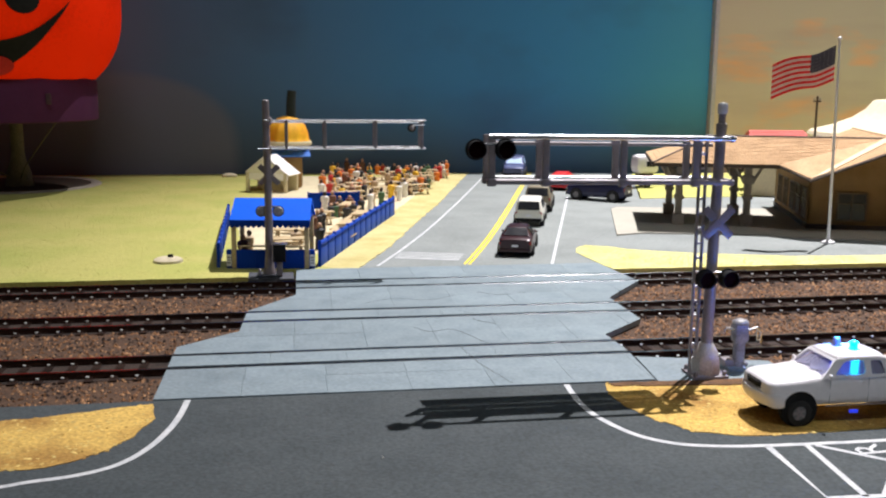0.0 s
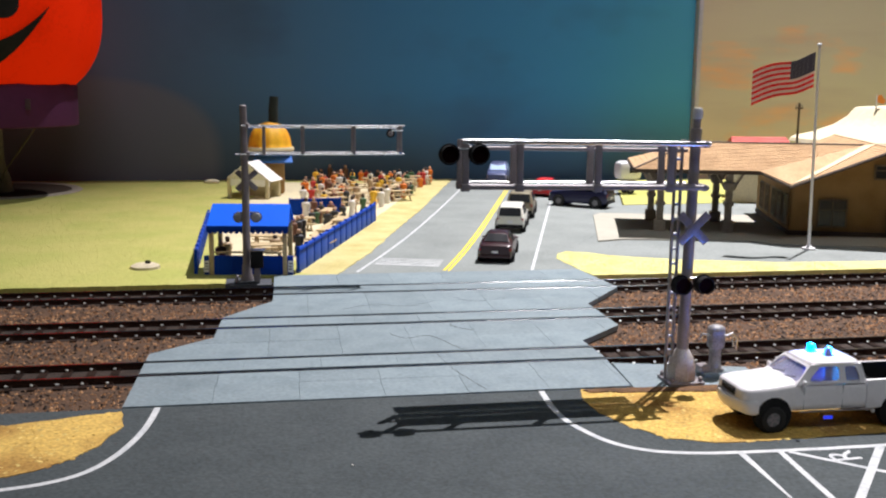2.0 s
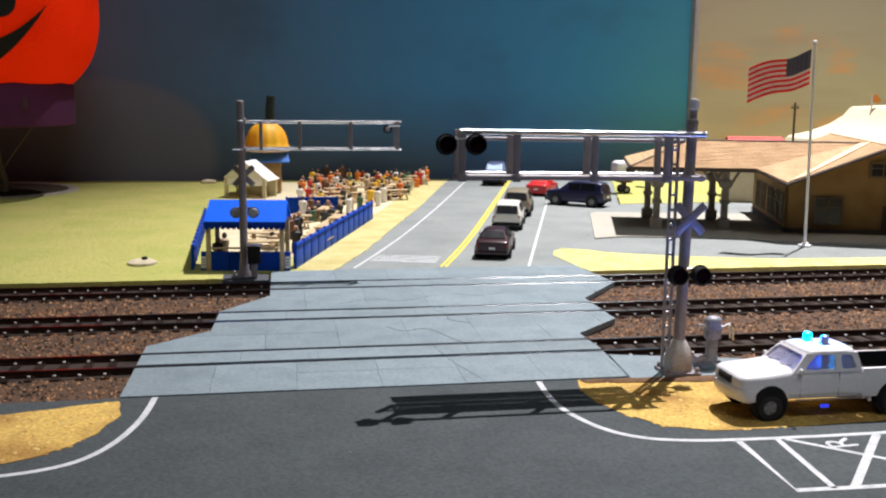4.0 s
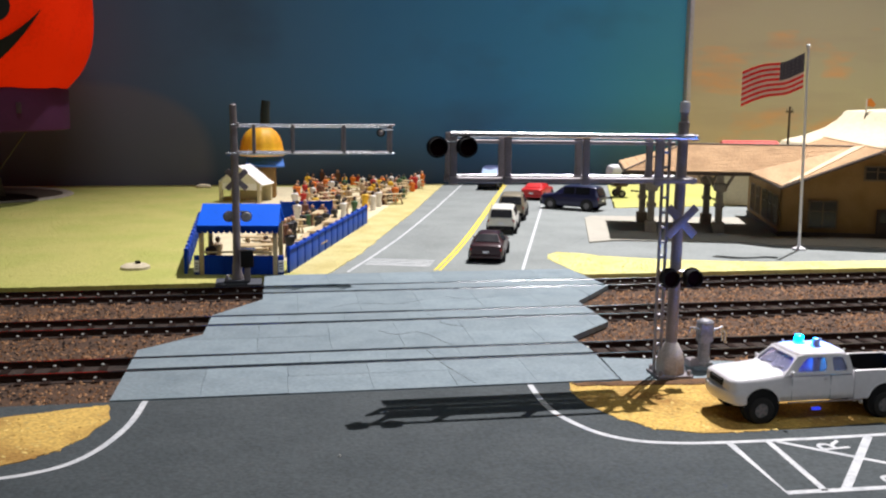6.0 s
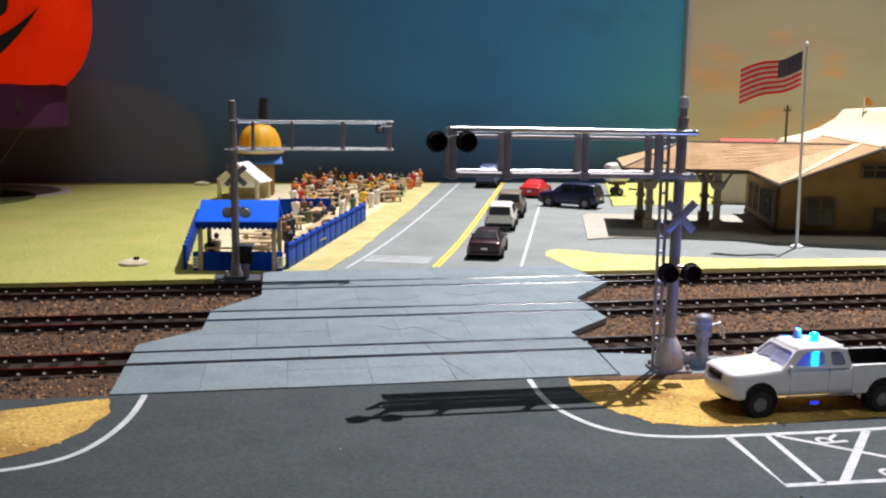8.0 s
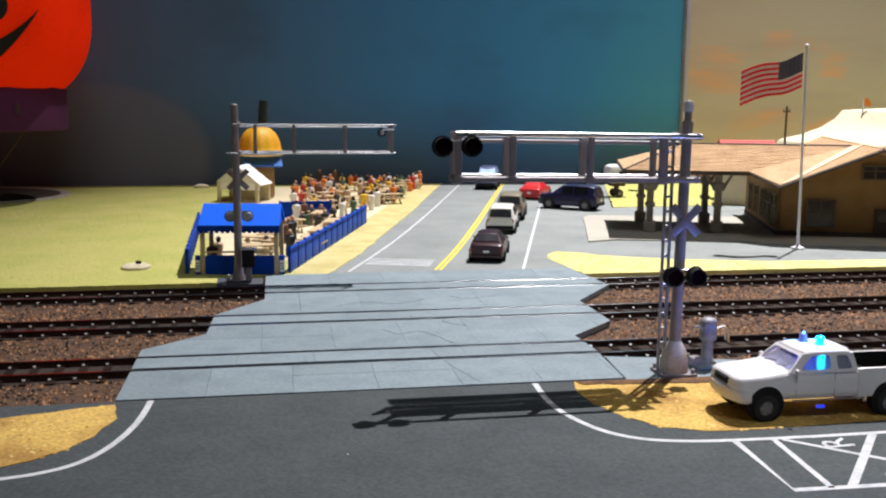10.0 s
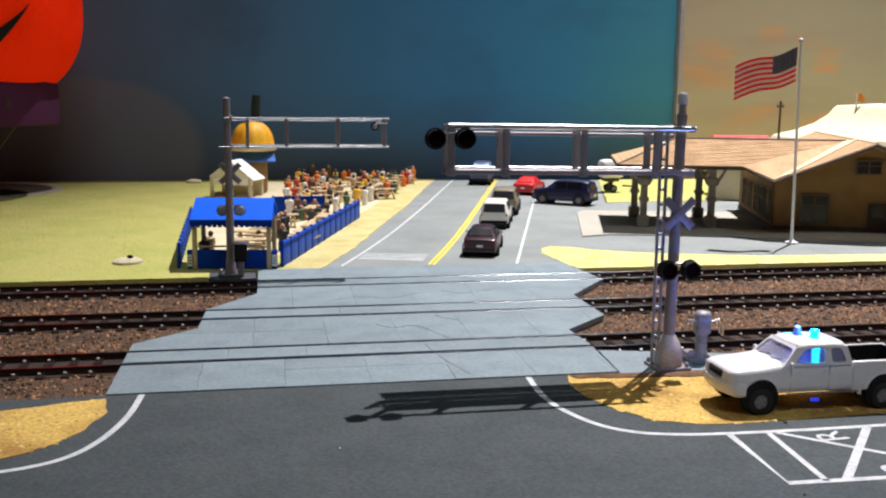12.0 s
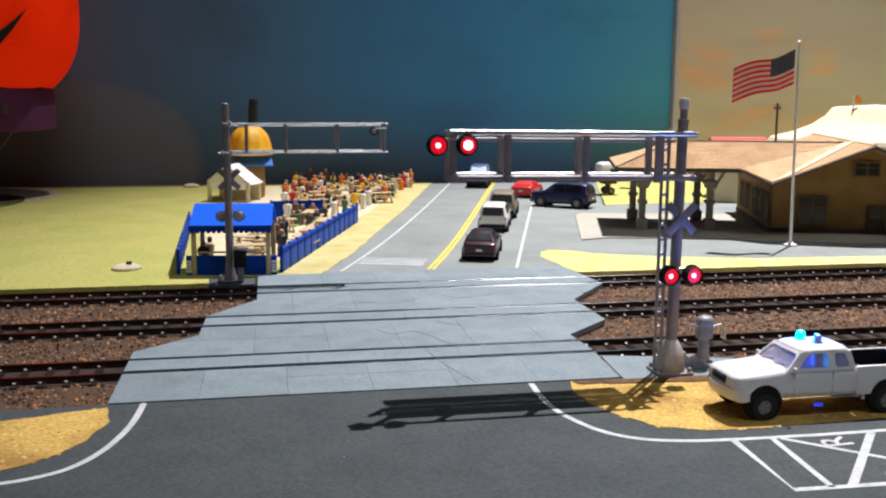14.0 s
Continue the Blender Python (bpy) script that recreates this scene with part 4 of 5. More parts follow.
def pickup():
    t = thing("pickup_truck", 170.0, 280.2, -0.35, 180, "white plastic pickup truck with blue flashing lights, parked on the turf", "pickup truck")
    W2 = 10.8
    t.scale = (0.94, 0.94, 0.94)
    # bonnet and lower cab: x, half width, underside, top
    st = catmull([(35.0, 5.4, 9.4, 12.5), (34.7, 7.6, 8.2, 13.6), (34.0, 9.1, 7.6, 14.3), (32.4, 10.2, 7.2, 14.8), (29.0, 10.7, 7.0, 15.2), (23.5, W2, 6.8, 15.6), (18.6, W2, 6.7, 16.2), (16.2, W2, 6.7, 16.3), (13.5, W2, 6.7, 15.9), (4, W2, 6.7, 15.8), (-8.0, W2, 6.7, 15.8)])
    rows = []
    for x, w, zb, zt in st:
        h = zt - zb
        half = [(0, zb), (w * .88, zb), (w * .97, zb + .07 * h), (w, zb + .25 * h), (w * 1.005, zb + .55 * h), (w * .995, zb + .74 * h), (w * .965, zb + .86 * h), (w * .90, zb + .94 * h), (w * .80, zb + .985 * h), (w * .6, zt + .12), (w * .3, zt + .25), (0, zt + .3)]
        rows.append([(x, -y, z) for y, z in half] + [(x, y, z) for y, z in half[-2:0:-1]])
    body = part("body", Build().rings(rows), white_plastic, t, "white plastic bonnet and lower cab", smooth=50)

    def side_at(sy):
        return lambda x, z, d: (x, sy * (10.45 - 0.36 * (z - 15.6) - d), z)

    def screen_at(y, s_, d):
        k = s_ / 8.0
        return (16.7 - 6.0 * k + 0.9 * (1 - (y / 10.6) ** 2) - d * 0.7, y, 15.7 + 5.8 * k - d * 0.7)

    tint = blue_glass
    corners = [(11.1, 8.45), (-7.3, 8.45), (-7.3, -8.45), (11.1, -8.45)]
    outline = rounded(corners, 3, 0.12)
    roof = part("cab_roof", Build().rings([[(1.9 + (x - 1.9) * k, y * k, z) for x, y in outline] for k, z in ((1.0, 20.9), (1.012, 21.4), (0.985, 21.9), (0.93, 22.2), (0.8, 22.42), (0.45, 22.55), (0.05, 22.6))]), white_plastic, t, "white rounded cab roof", smooth=60)
    door_o, door_h = [(16.9, 15.5), (10.6, 21.5), (0.2, 21.7), (0.2, 15.5)], [(12.6, 16.3), (7.9, 20.75), (1.2, 20.85), (1.2, 16.3)]
    rear_o, rear_h = [(0.2, 15.5), (0.2, 21.7), (-6.0, 21.5), (-7.4, 19.6), (-8.0, 15.5)], [(-0.9, 16.3), (-0.9, 20.8), (-4.9, 20.6), (-6.2, 16.3)]
    for sy in (-1, 1):
        for o, h in ((door_o, door_h), (rear_o, rear_h)):
            frame_ = part("window_frame", holed_plate(o, h, side_at(sy), 0.7), white_plastic, t, "white window surround and pillars", smooth=50)
            cx, cz = sum(p[0] for p in h) / len(h), sum(p[1] for p in h) / len(h)
            q = [side_at(sy)(cx + (x - cx) * 1.06, cz + (z - cz) * 1.06, 0.75) for x, z in rounded(h, 2, 0.08)]
            part("side_window", Build().slab(q if sy > 0 else q[::-1], 0.15), tint, frame_, "blue tinted window", smooth=0)
    o, h = [(-10.6, 0), (10.6, 0), (8.4, 8), (-8.4, 8)], [(-10.0, 0.7), (10.0, 0.7), (7.9, 7.2), (-7.9, 7.2)]
    screen = part("windscreen_frame", holed_plate(o, h, screen_at, 0.6), white_plastic, t, smooth=50)
    pane_rows = [[screen_at(y * (1.02 - 0.028 * k) * 9.9, 0.5 + k * 0.86, 0.65) for y in [-1 + i / 8 for i in range(17)]] for k in range(9)]
    glass_b = Build()
    glass_b.add([p for r in pane_rows for p in r], [(i * 17 + j, i * 17 + j + 1, (i + 1) * 17 + j + 1, (i + 1) * 17 + j) for i in range(8) for j in range(16)])
    part("windscreen", glass_b, tint, screen, "blue tinted windscreen", smooth=60)
    part("wiper", Build().tube([screen_at(-6, 0.9, -0.15), screen_at(0.5, 2.4, -0.15)], 0.16, 6).tube([screen_at(1.5, 0.9, -0.15), screen_at(7.5, 2.2, -0.15)], 0.16, 6), black_m, screen)
    back = part("cab_back", Build().slab([(-8.0, -10.3, 15.4), (-8.0, 10.3, 15.4), (-7.0, 8.4, 21.4), (-7.0, -8.4, 21.4)], 0.7), white_plastic, t, smooth=0)
    part("rear_window", Build().slab([(-8.1, -8.4, 16.6), (-8.1, 8.4, 16.6), (-7.45, 7.0, 20.6), (-7.45, -7.0, 20.6)], 0.3), dark_glass, back, smooth=0)
    for sx, sy in ((3.5, -4.6), (3.5, 4.6)):
        part("seat", Build().box(-1.8, sy, 17.4, 1.6, 6.2, 5.0, 0, 0.6), white_plastic, t, "pale seat back inside the cab")
    part("steering_wheel", Build().tube([(9.2, 4.6 + 1.5 * math.cos(a), 17.2 + 1.5 * math.sin(a)) for a in [2 * math.pi * i / 14 for i in range(15)]], 0.25, 6), rim_m, t)
    # Liner glows by itself in place of blue LED light falling on it.
    part("cab_liner", Build().box(6.2, 4.6, 18.0, 8, 0.8, 4.6, 0, 0.3), blue_wall, t, "blue glowing inner wall of the cab")
    # bed
    bed = part("bed", Build().box(-20.85, -W2 + 0.75, 11.6, 25.3, 1.5, 9.8, 0, 0.5).box(-20.85, W2 - 0.75, 11.6, 25.3, 1.5, 9.8, 0, 0.5).box(-32.6, 0, 11.2, 1.6, 2 * W2 - 0.5, 10.0, 0, 0.5).box(-8.9, 0, 11.0, 1.2, 2 * W2 - 0.5, 10.2, 0, 0.3), white_plastic, t, "white cargo bed")
    part("bed_floor", Build().box(-21.3, 0, 8.2, 21, 19.5, 0.8), black_m, bed, "black bed liner")
    part("bed_liner", Build().box(-21.3, W2 - 1.9, 12.0, 20.6, 0.6, 8.2).box(-21.3, -W2 + 1.9, 12.2, 20.6, 0.7, 8.6).box(-31.4, 0, 12.2, 0.7, 18.5, 8.6).box(-9.8, 0, 12.2, 0.5, 18.5, 8.6), black_m, bed, "black bed liner")
    part("tailgate_handle", Build().box(-33.5, 0, 12.5, 0.4, 3.2, 0.9, 0, 0.1), black_m, bed)
    part("chassis", Build().box(0, 0, 7.7, 62, 11, 2.0, 0, 0.4), black_m, t)
    # front
    grille = part("grille", Build().box(34.3, 0, 12.5, 1.9, 10.0, 2.7, 0, 0.7), black_m, body, "black grille")
    for k in range(3):
        part("grille_bar", Build().box(35.3, 0, 11.7 + k * 0.8, 0.2, 9.0, 0.22), tyre_m, grille)
    for sy in (-1, 1):
        part("headlight", Build().box(33.0, sy * 7.7, 12.6, 2.2, 2.8, 2.2, 0, 0.7), lamp_m, body)
        part("tail_light", Build().box(-33.0, sy * 10.2, 12.4, 1.0, 1.4, 4.2, 0, 0.2), tail_m, bed)
        part("wing_mirror", Build().box(14.6, sy * 12.0, 16.6, 1.1, 1.7, 1.5, 0, 0.4), white_plastic, body)
        part("door_handle", Build().box(1.9, sy * (W2 + 0.12), 14.2, 1.7, 0.4, 0.5, 0, 0.12), white_plastic, body)
        part("door_seam", Build().box(0.3, sy * (W2 - 0.12), 11.4, 0.12, 0.3, 8.0), panel_grey, body)
        part("door_seam", Build().box(13.9, sy * (W2 - 0.12), 11.2, 0.12, 0.3, 7.4), panel_grey, body)
        part("sill_trim", Build().box(2, sy * (W2 - 0.35), 6.5, 26, 0.5, 0.5, 0, 0.1), silver_dull, body)
        for ax in (24.2, -19.6):
            owner = body if ax > 0 else bed
            # Black disc proud of the side, in place of a shaded wheel well.
            part("wheel_arch", Build().tube([(ax, sy * 8.0, 5.8), (ax, sy * (W2 + 0.12), 5.8)], 6.2, 28), black_m, owner, "black disc in place of the shaded wheel well")
            lip = Build()
            arc = [(ax + 6.3 * math.cos(a), sy * (W2 + 0.02), 5.8 + 6.3 * math.sin(a)) for a in [math.pi * (0.08 + 0.84 * i / 14) for i in range(15)]]
            lip.tube(arc, 0.28, 6)
            part("arch_lip", lip, white_plastic, owner)
            wheel(t, ax, sy * 9.9, 4.45, 3.1)
    plan = [(36.6 - 2.8 * (y / 11.3) ** 2 - 1.0 * abs(y / 11.3) ** 8, y) for y in [11.3 - 22.6 * i / 24 for i in range(25)]]
    plan = [(29.5, 11.25)] + plan + [(29.5, -11.25)]
    bump_rows = [[(29.5 + (x - 29.5) * kx, y * ky, z) for x, y in plan] for kx, ky, z in ((0.72, 0.95, 6.2), (0.88, 0.975, 6.6), (0.97, 0.985, 7.6), (1.0, 0.985, 9.6), (0.97, 0.98, 10.5), (0.75, 0.96, 11.0))]
    part("bumper", Build().rings(bump_rows), white_plastic, t, "white wrap-round front bumper", smooth=50)
    part("valance", Build().box(31.4, 0, 6.0, 2.4, 18, 0.9, 0, 0.3), rim_m, t)
    part("bumper", Build().box(-33.8, 0, 6.8, 2.0, 21, 2.4, 0, 0.6), silver_dull, t)
    part("towing_ball", Build().ball(-11.5, W2 - 1.0, 5.6, 0.8), lamp_m, t, "small pale bead under the sill")
    # Glowing block added for the blue light that leaks out under the truck.
    part("underside_lamp", Build().box(2.5, 6.8, 2.9, 3.0, 0.9, 1.1, 0, 0.2), blue_wall, t, "small blue glowing block under the chassis")
    # roof beacons
    bar = part("beacon_base", Build().box(4.0, -3.9, 22.75, 3.0, 3.0, 0.5, 0, 0.2).box(0.85, 1.3, 22.75, 3.0, 3.0, 0.5, 0, 0.2), rim_m, t, "grey base plates of the roof beacons")
    turning = []
    for x, y in ((4.0, -3.9), (0.85, 1.3)):
        b = Build()
        n = 20
        prof = [(1.3, 0), (1.3, 1.5), (1.15, 2.1), (0.7, 2.4), (0.05, 2.5)]
        b.rings([[(r * math.cos(2 * math.pi * (j + 0.5) / n), r * math.sin(2 * math.pi * (j + 0.5) / n), h) for j in range(n)] for r, h in prof])
        for k, f in enumerate(b.f):
            c = sum((Vector(b.v[i]) for i in f), Vector()) / len(f)
            b.m[k] = 0 if c.y > 0.15 else 1
        o = part("beacon", b, [blue_lit, blue_low], bar, "blue rotating beacon lit on one side")
        turning.append((o, (x, y, 23.0)))
    b = Build().tube([(0, 0, 0), (0, 0, 5.4)], 1.25, 14)
    for k, f in enumerate(b.f):
        c = sum((Vector(b.v[i]) for i in f), Vector()) / len(f)
        b.m[k] = 0 if c.y > 0.3 else 1
    o = part("light_pipe", b, [cyan_lit, blue_low], body, "glowing cyan light pipe behind the door window")
    turning.append((o, (3.5, 6.9, 15.9)))
    return turning


BEACONS = pickup()

# ---- flagpole ----
pole = thing("flagpole", 342, 591, -0.5, 0, "white flagpole with a waving striped flag beside the station", "flagpole")
part("pole_base", Build().lathe([(4.2, 0), (4.2, 1.1), (2.2, 1.7), (1.2, 3.0)], n=18), white_plastic, pole)
part("pole", Build().tube([(0, 0, 1), (-2.3, 0.3, 129.5)], 1.05, 12, 0, 0.75), white_plastic, pole)
part("finial", Build().ball(-2.3, 0.3, 130.2, 1.5), white_plastic, pole)
# Stripe colours are brightened in place of light passing through the cloth.
flag_red = material("flag_red", (0.95, 0.015, 0.015), 0.8, 0, 0.05, 0.8, 6, 0.1)
flag_white = material("flag_pale_red", (0.92, 0.60, 0.52), 0.8, 0, 0.05, 0.8, 6, 0.1)
flag_blue = material("flag_navy", (0.085, 0.075, 0.10), 0.8, 0, 0.05, 0.8, 6, 0.1)


def flag_point(u, v):
    """u from the pole to the free end, v from top to bottom, both 0 to 1."""
    x = -3.0 - 38.5 * u
    y = 1.5 + 5.5 * u + 2.4 * math.sin(u * 7.0 + 0.6)
    z = 126.2 - 21.3 * v - 11.4 * u + 1.3 * math.sin(u * 7.0 + 2.6 + 0.5 * v) - 0.6
    return (x, y, z)


def flag_piece(u0, u1, v0, v1, mat, name, nu=14):
    b = Build()
    vs = []
    for k in range(2):
        for i in range(nu + 1):
            for v in (v0, v1):
                p = flag_point(u0 + (u1 - u0) * i / nu, v)
                vs.append((p[0], p[1] + 0.15 * (1 - 2 * k), p[2]))
    m = 2 * (nu + 1)
    fs = []
    for i in range(nu):
        a = 2 * i
        fs += [(a, a + 1, a + 3, a + 2), (m + a, m + a + 2, m + a + 3, m + a + 1), (a, a + 2, m + a + 2, m + a), (a + 1, m + a + 1, m + a + 3, a + 3)]
    b.add(vs, fs)
    return part(name, b, mat, flag)


flag = part("flag", Build().tube([(-1.6, 0.4, 104), (-1.9, 0.4, 124)], 0.25, 6), white_plastic, pole, "waving striped flag with a dark canton")
for i in range(13):
    v0, v1 = i / 13, (i + 1) / 13
    u0 = 0.43 if i < 7 else 0.0
    flag_piece(u0, 1.0, v0, v1, flag_red if i % 2 == 0 else flag_white, "stripe")
flag_piece(0.0, 0.43, 0.0, 7 / 13, flag_blue, "canton")
stars = Build()
for r_ in range(5):
    for c_ in range(6):
        p = flag_point(0.035 + 0.07 * c_, 0.05 + 0.1 * r_)
        stars.box(p[0], p[1] - 0.3, p[2], 0.5, 0.12, 0.5)
part("star_field", stars, silver_dull, flag)

# ---- station ----
stucco = material("tan_stucco", (0.36, 0.22, 0.085), 0.9, 0, 0.06, 1.0, 16, 0.3, (0.28, 0.165, 0.06))
shingle = material("brown_shingle", (0.50, 0.325, 0.175), 0.9, 0, 0.10, 1.2, 14, 0.4, (0.40, 0.255, 0.135))
ridge_cap_m = material("pale_ridge_tile", (0.68, 0.53, 0.35), 0.85, 0, 0.08, 1, 9, 0.2)
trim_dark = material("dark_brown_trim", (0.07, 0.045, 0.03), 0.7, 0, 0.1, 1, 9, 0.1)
column_m = material("stone_column", (0.36, 0.31, 0.25), 0.85, 0, 0.1, 1, 7, 0.3)
station = thing("station", 360.5, 647.6, 0.3, -17.6, "tan stucco railway station with a shingled roof and a drive-through canopy", "station")


def roof_plane(name, corners, parent, mat, label="", rows=16, t=1.4):
    """A roof slope on four corners (eave left, eave right, top right, top left), laid in overlapping courses."""
    e0, e1, r1, r0 = [Vector(c) for c in corners]
    b = Build()
    nrm = (e1 - e0).cross(r0 - e0).normalized()
    if nrm.z < 0:
        nrm = -nrm
    b.slab([e0 - nrm * t, e1 - nrm * t, r1 - nrm * t, r0 - nrm * t], t)
    ob = part(name, b, mat, parent, label, smooth=0)
    for k in range(rows if rows > 1 else 0):
        b = Build()
        a, c = k / rows, min(1, (k + 1.12) / rows)
        p = [e0.lerp(r0, a), e1.lerp(r1, a), e1.lerp(r1, c), e0.lerp(r0, c)]
        q = [p[0] + nrm * 0.45, p[1] + nrm * 0.45, p[2] + nrm * 0.05, p[3] + nrm * 0.05]
        b.add([*p, *q], [(4, 5, 6, 7), (0, 1, 5, 4), (1, 2, 6, 5), (3, 0, 4, 7), (2, 3, 7, 6)])
        part("shingle_course", b, mat, ob, smooth=0)
    return ob


WF, WL, WR_, RZ = 0.0, -2.0, 118.0, 62.0
front = Build()
front.slab([(WL, 2, 0), (WL, 2, 38), (57, 2, RZ), (WR_, 2, 38.5), (WR_, 2, 0)], 2.0)
part("front_wall", front, stucco, station, "tan stucco gable wall", smooth=0)
part("side_wall", Build().box(WL + 1, 66, 19, 2, 128, 38), stucco, station, smooth=0)
part("side_wall", Build().box(WR_ - 1, 66, 19, 2, 128, 38), stucco, station, smooth=0)
part("back_wall", Build().slab([(WL, 131, 0), (WL, 131, 38), (57, 131, RZ), (WR_, 131, 38.5), (WR_, 131, 0)], 2.0), stucco, station, smooth=0)
roof = roof_plane("roof", [(-7.5, 136, 39.5), (-10.5, -41, 38.3), (54, -41, 63.9), (57, 136, 64.6)], station, shingle, "brown shingled roof", 26)
roof_plane("roof", [(120, -41, 37.9), (123, 136, 39.0), (57, 136, 64.6), (54, -41, 63.9)], station, shingle, "brown shingled roof", 26)
part("ridge_cap", Build().tube([(54, -41, 64.2), (57, 136, 64.9)], 0.9, 8), ridge_cap_m, roof)
rake = Build().tube([(-11, -41.6, 37.4), (54, -41.6, 63.1)], 1.1, 6).tube([(54, -41.6, 63.1), (120, -41.6, 37.1)], 1.1, 6)
part("barge_board", rake, trim_dark, roof)
def on_slope(u, v):
    """A place on the left slope of the main roof."""
    k = (v + 41) / 177
    eave, ridge = (-10.5 + 3 * k, 38.3 + 1.2 * k), (54 + 3 * k, 63.9 + 0.7 * k)
    return (u, v, eave[1] + (u - eave[0]) / (ridge[0] - eave[0]) * (ridge[1] - eave[1]) + 0.5)


part("hip_strip", Build().slab([on_slope(*p) for p in ((-9.5, -40.5), (0.0, -40.5), (55, 6), (49, 18))], 0.5), ridge_cap_m, roof, "pale strip of hip tiles", smooth=0)
canopy = roof_plane("canopy_roof", [(-112, -25, 46.2), (-28, -25, 46.4), (52, 25, 62.4), (-68, 25, 62.4)], station, shingle, "brown shingled canopy roof", 20)
roof_plane("canopy_roof", [(20, 75, 46.6), (-112, 75, 46.6), (-68, 25, 62.4), (52, 25, 62.4)], station, shingle, "", 12)
roof_plane("canopy_hip", [(-112, 75, 46.4), (-112, -25, 46.4), (-68, 24.9, 62.4), (-68, 25.1, 62.4)], station, shingle, "", 12)
gusset = Build().slab([(-28.5, -25, 45.4), (-9.8, -41, 37.6), (52, 24.5, 61.4)], 1.6)
part("canopy_gusset", gusset, shingle, station, smooth=0)
part("ridge_cap", Build().tube([(-112.5, -25.5, 46.6), (-68, 25, 62.9), (52, 25, 62.9)], 0.7, 6), trim_dark, canopy)
part("fascia", Build().box(-70, -25.2, 45.0, 85, 1.2, 2.2), trim_dark, canopy, "dark brown eave board", smooth=0)
part("fascia", Build().box(-112.2, 25, 45.0, 1.2, 100, 2.2), trim_dark, canopy, smooth=0)
part("fascia", Build().tube([(-28, -25.4, 45.4), (-10, -41.4, 37.5)], 0.9, 6), trim_dark, canopy)
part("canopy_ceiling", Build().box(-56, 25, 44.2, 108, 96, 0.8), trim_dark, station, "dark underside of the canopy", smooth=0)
for cx, cy in ((-91.5, 2), (-43, 8), (-94, 60), (-45, 62)):
    col = part("column", Build().box(cx, cy, 22, 4.8, 4.8, 44, 0, 0.5), column_m, station, "grey stone canopy column")
    part("column_base", Build().box(cx, cy, 4, 8.2, 8.2, 8, 0, 0.8), column_m, col)
    part("column_collar", Build().box(cx, cy, 20, 6.8, 6.8, 3.0, 0, 0.6), column_m, col)
    part("capital", Build().box(cx, cy, 33, 8.6, 8.6, 6, 0, 1.4), column_m, col)
    for sx in (-1, 1):
        part("brace", Build().tube([(cx + sx * 3, cy, 31), (cx + sx * 10, cy, 43)], 1.0, 6), column_m, col)


def window(parent, u, z, w, h, v=0.0, side=False, cols=2, name="window"):
    """A framed window on the front (or left side) wall."""
    bx = (lambda du, dv, dz, su, sv, sz: Build().box(-2.0 + dv, u + du, z + dz, sv, su, sz)) if side else (lambda du, dv, dz, su, sv, sz: Build().box(u + du, v + dv, z + dz, su, sv, sz))
    wn = part(name, bx(0, -0.25, 0, w, 0.5, h), dark_glass, parent, "dark window with a brown frame", smooth=0)
    for sg in (-1, 1):
        part("frame_side", bx(sg * w / 2, -0.5, 0, 1.1, 1.0, h + 1.1), window_trim, wn, smooth=0)
        part("frame_side", bx(0, -0.5, sg * h / 2, w + 1.1, 1.0, 1.1), window_trim, wn, smooth=0)
    for k in range(1, cols):
        part("mullion", bx(-w / 2 + w * k / cols, -0.5, 0, 0.8, 0.8, h), window_trim, wn, smooth=0)
    part("mullion", bx(0, -0.45, h * 0.12, w, 0.7, 0.6), window_trim, wn, smooth=0)
    return wn


window_trim = material("window_trim", (0.17, 0.12, 0.075), 0.7, 0, 0.08, 1, 9, 0.1)
window(station, 27, 16, 19, 19)
window(station, 62, 45.5, 17, 9.5)
window(station, 92, 16, 19, 19)
door = part("door", Build().box(70, -0.3, 10.2, 13, 0.8, 20.4), trim_dark, station, "dark brown door", smooth=0)
part("door_panel", Build().box(70, -0.8, 14.5, 8, 0.4, 7), dark_glass, door, smooth=0)
part("door_knob", Build().ball(75, -1.1, 9.5, 0.7), silver, door)
for k, vv in enumerate((14, 36, 58, 84, 108)):
    window(station, vv, 17, 15, 21, 0, True, 3)
part("plinth", Build().box(58, -0.6, 1.6, 121, 1.2, 3.2).box(WL - 0.4, 66, 1.6, 1.2, 130, 3.2), trim_dark, station, smooth=0)

# ---- behind the station ----
canvas_white = material("white_canvas", (0.80, 0.76, 0.64), 0.85, 0, 0.03, 2, 30, 0.1)
tent = thing("marquee_tent", 594, 878, -0.2, 0, "large white canvas marquee tent with an orange pennant", "tent")
canvas_cream = material("cream_canvas", (0.60, 0.53, 0.37), 0.9, 0, 0.05, 4, 40, 0.15)
part("canopy", Build().lathe([(100, 52), (98, 55.5), (80, 60), (60, 68), (47, 77), (41, 84.5), (39, 85.5), (0.1, 88)], n=16), canvas_cream, tent, "cream-white canvas roof", smooth=25)
part("wall", Build().lathe([(96, 0), (96, 53)], n=16), canvas_white, tent, smooth=25)
for k in range(8):
    a = 2 * math.pi * k / 8
    part("tent_pole", Build().tube([(99 * math.cos(a), 99 * math.sin(a), 0), (99 * math.cos(a), 99 * math.sin(a), 53)], 1.2, 8), white_plastic, tent)
orange_m = material("orange_pennant", (0.75, 0.25, 0.03), 0.7, 0, 0.06, 1, 6, 0.1)
mastp = part("pennant_pole", Build().tube([(-37, -18, 84), (-37, -18, 97)], 0.7, 8), white_plastic, tent)
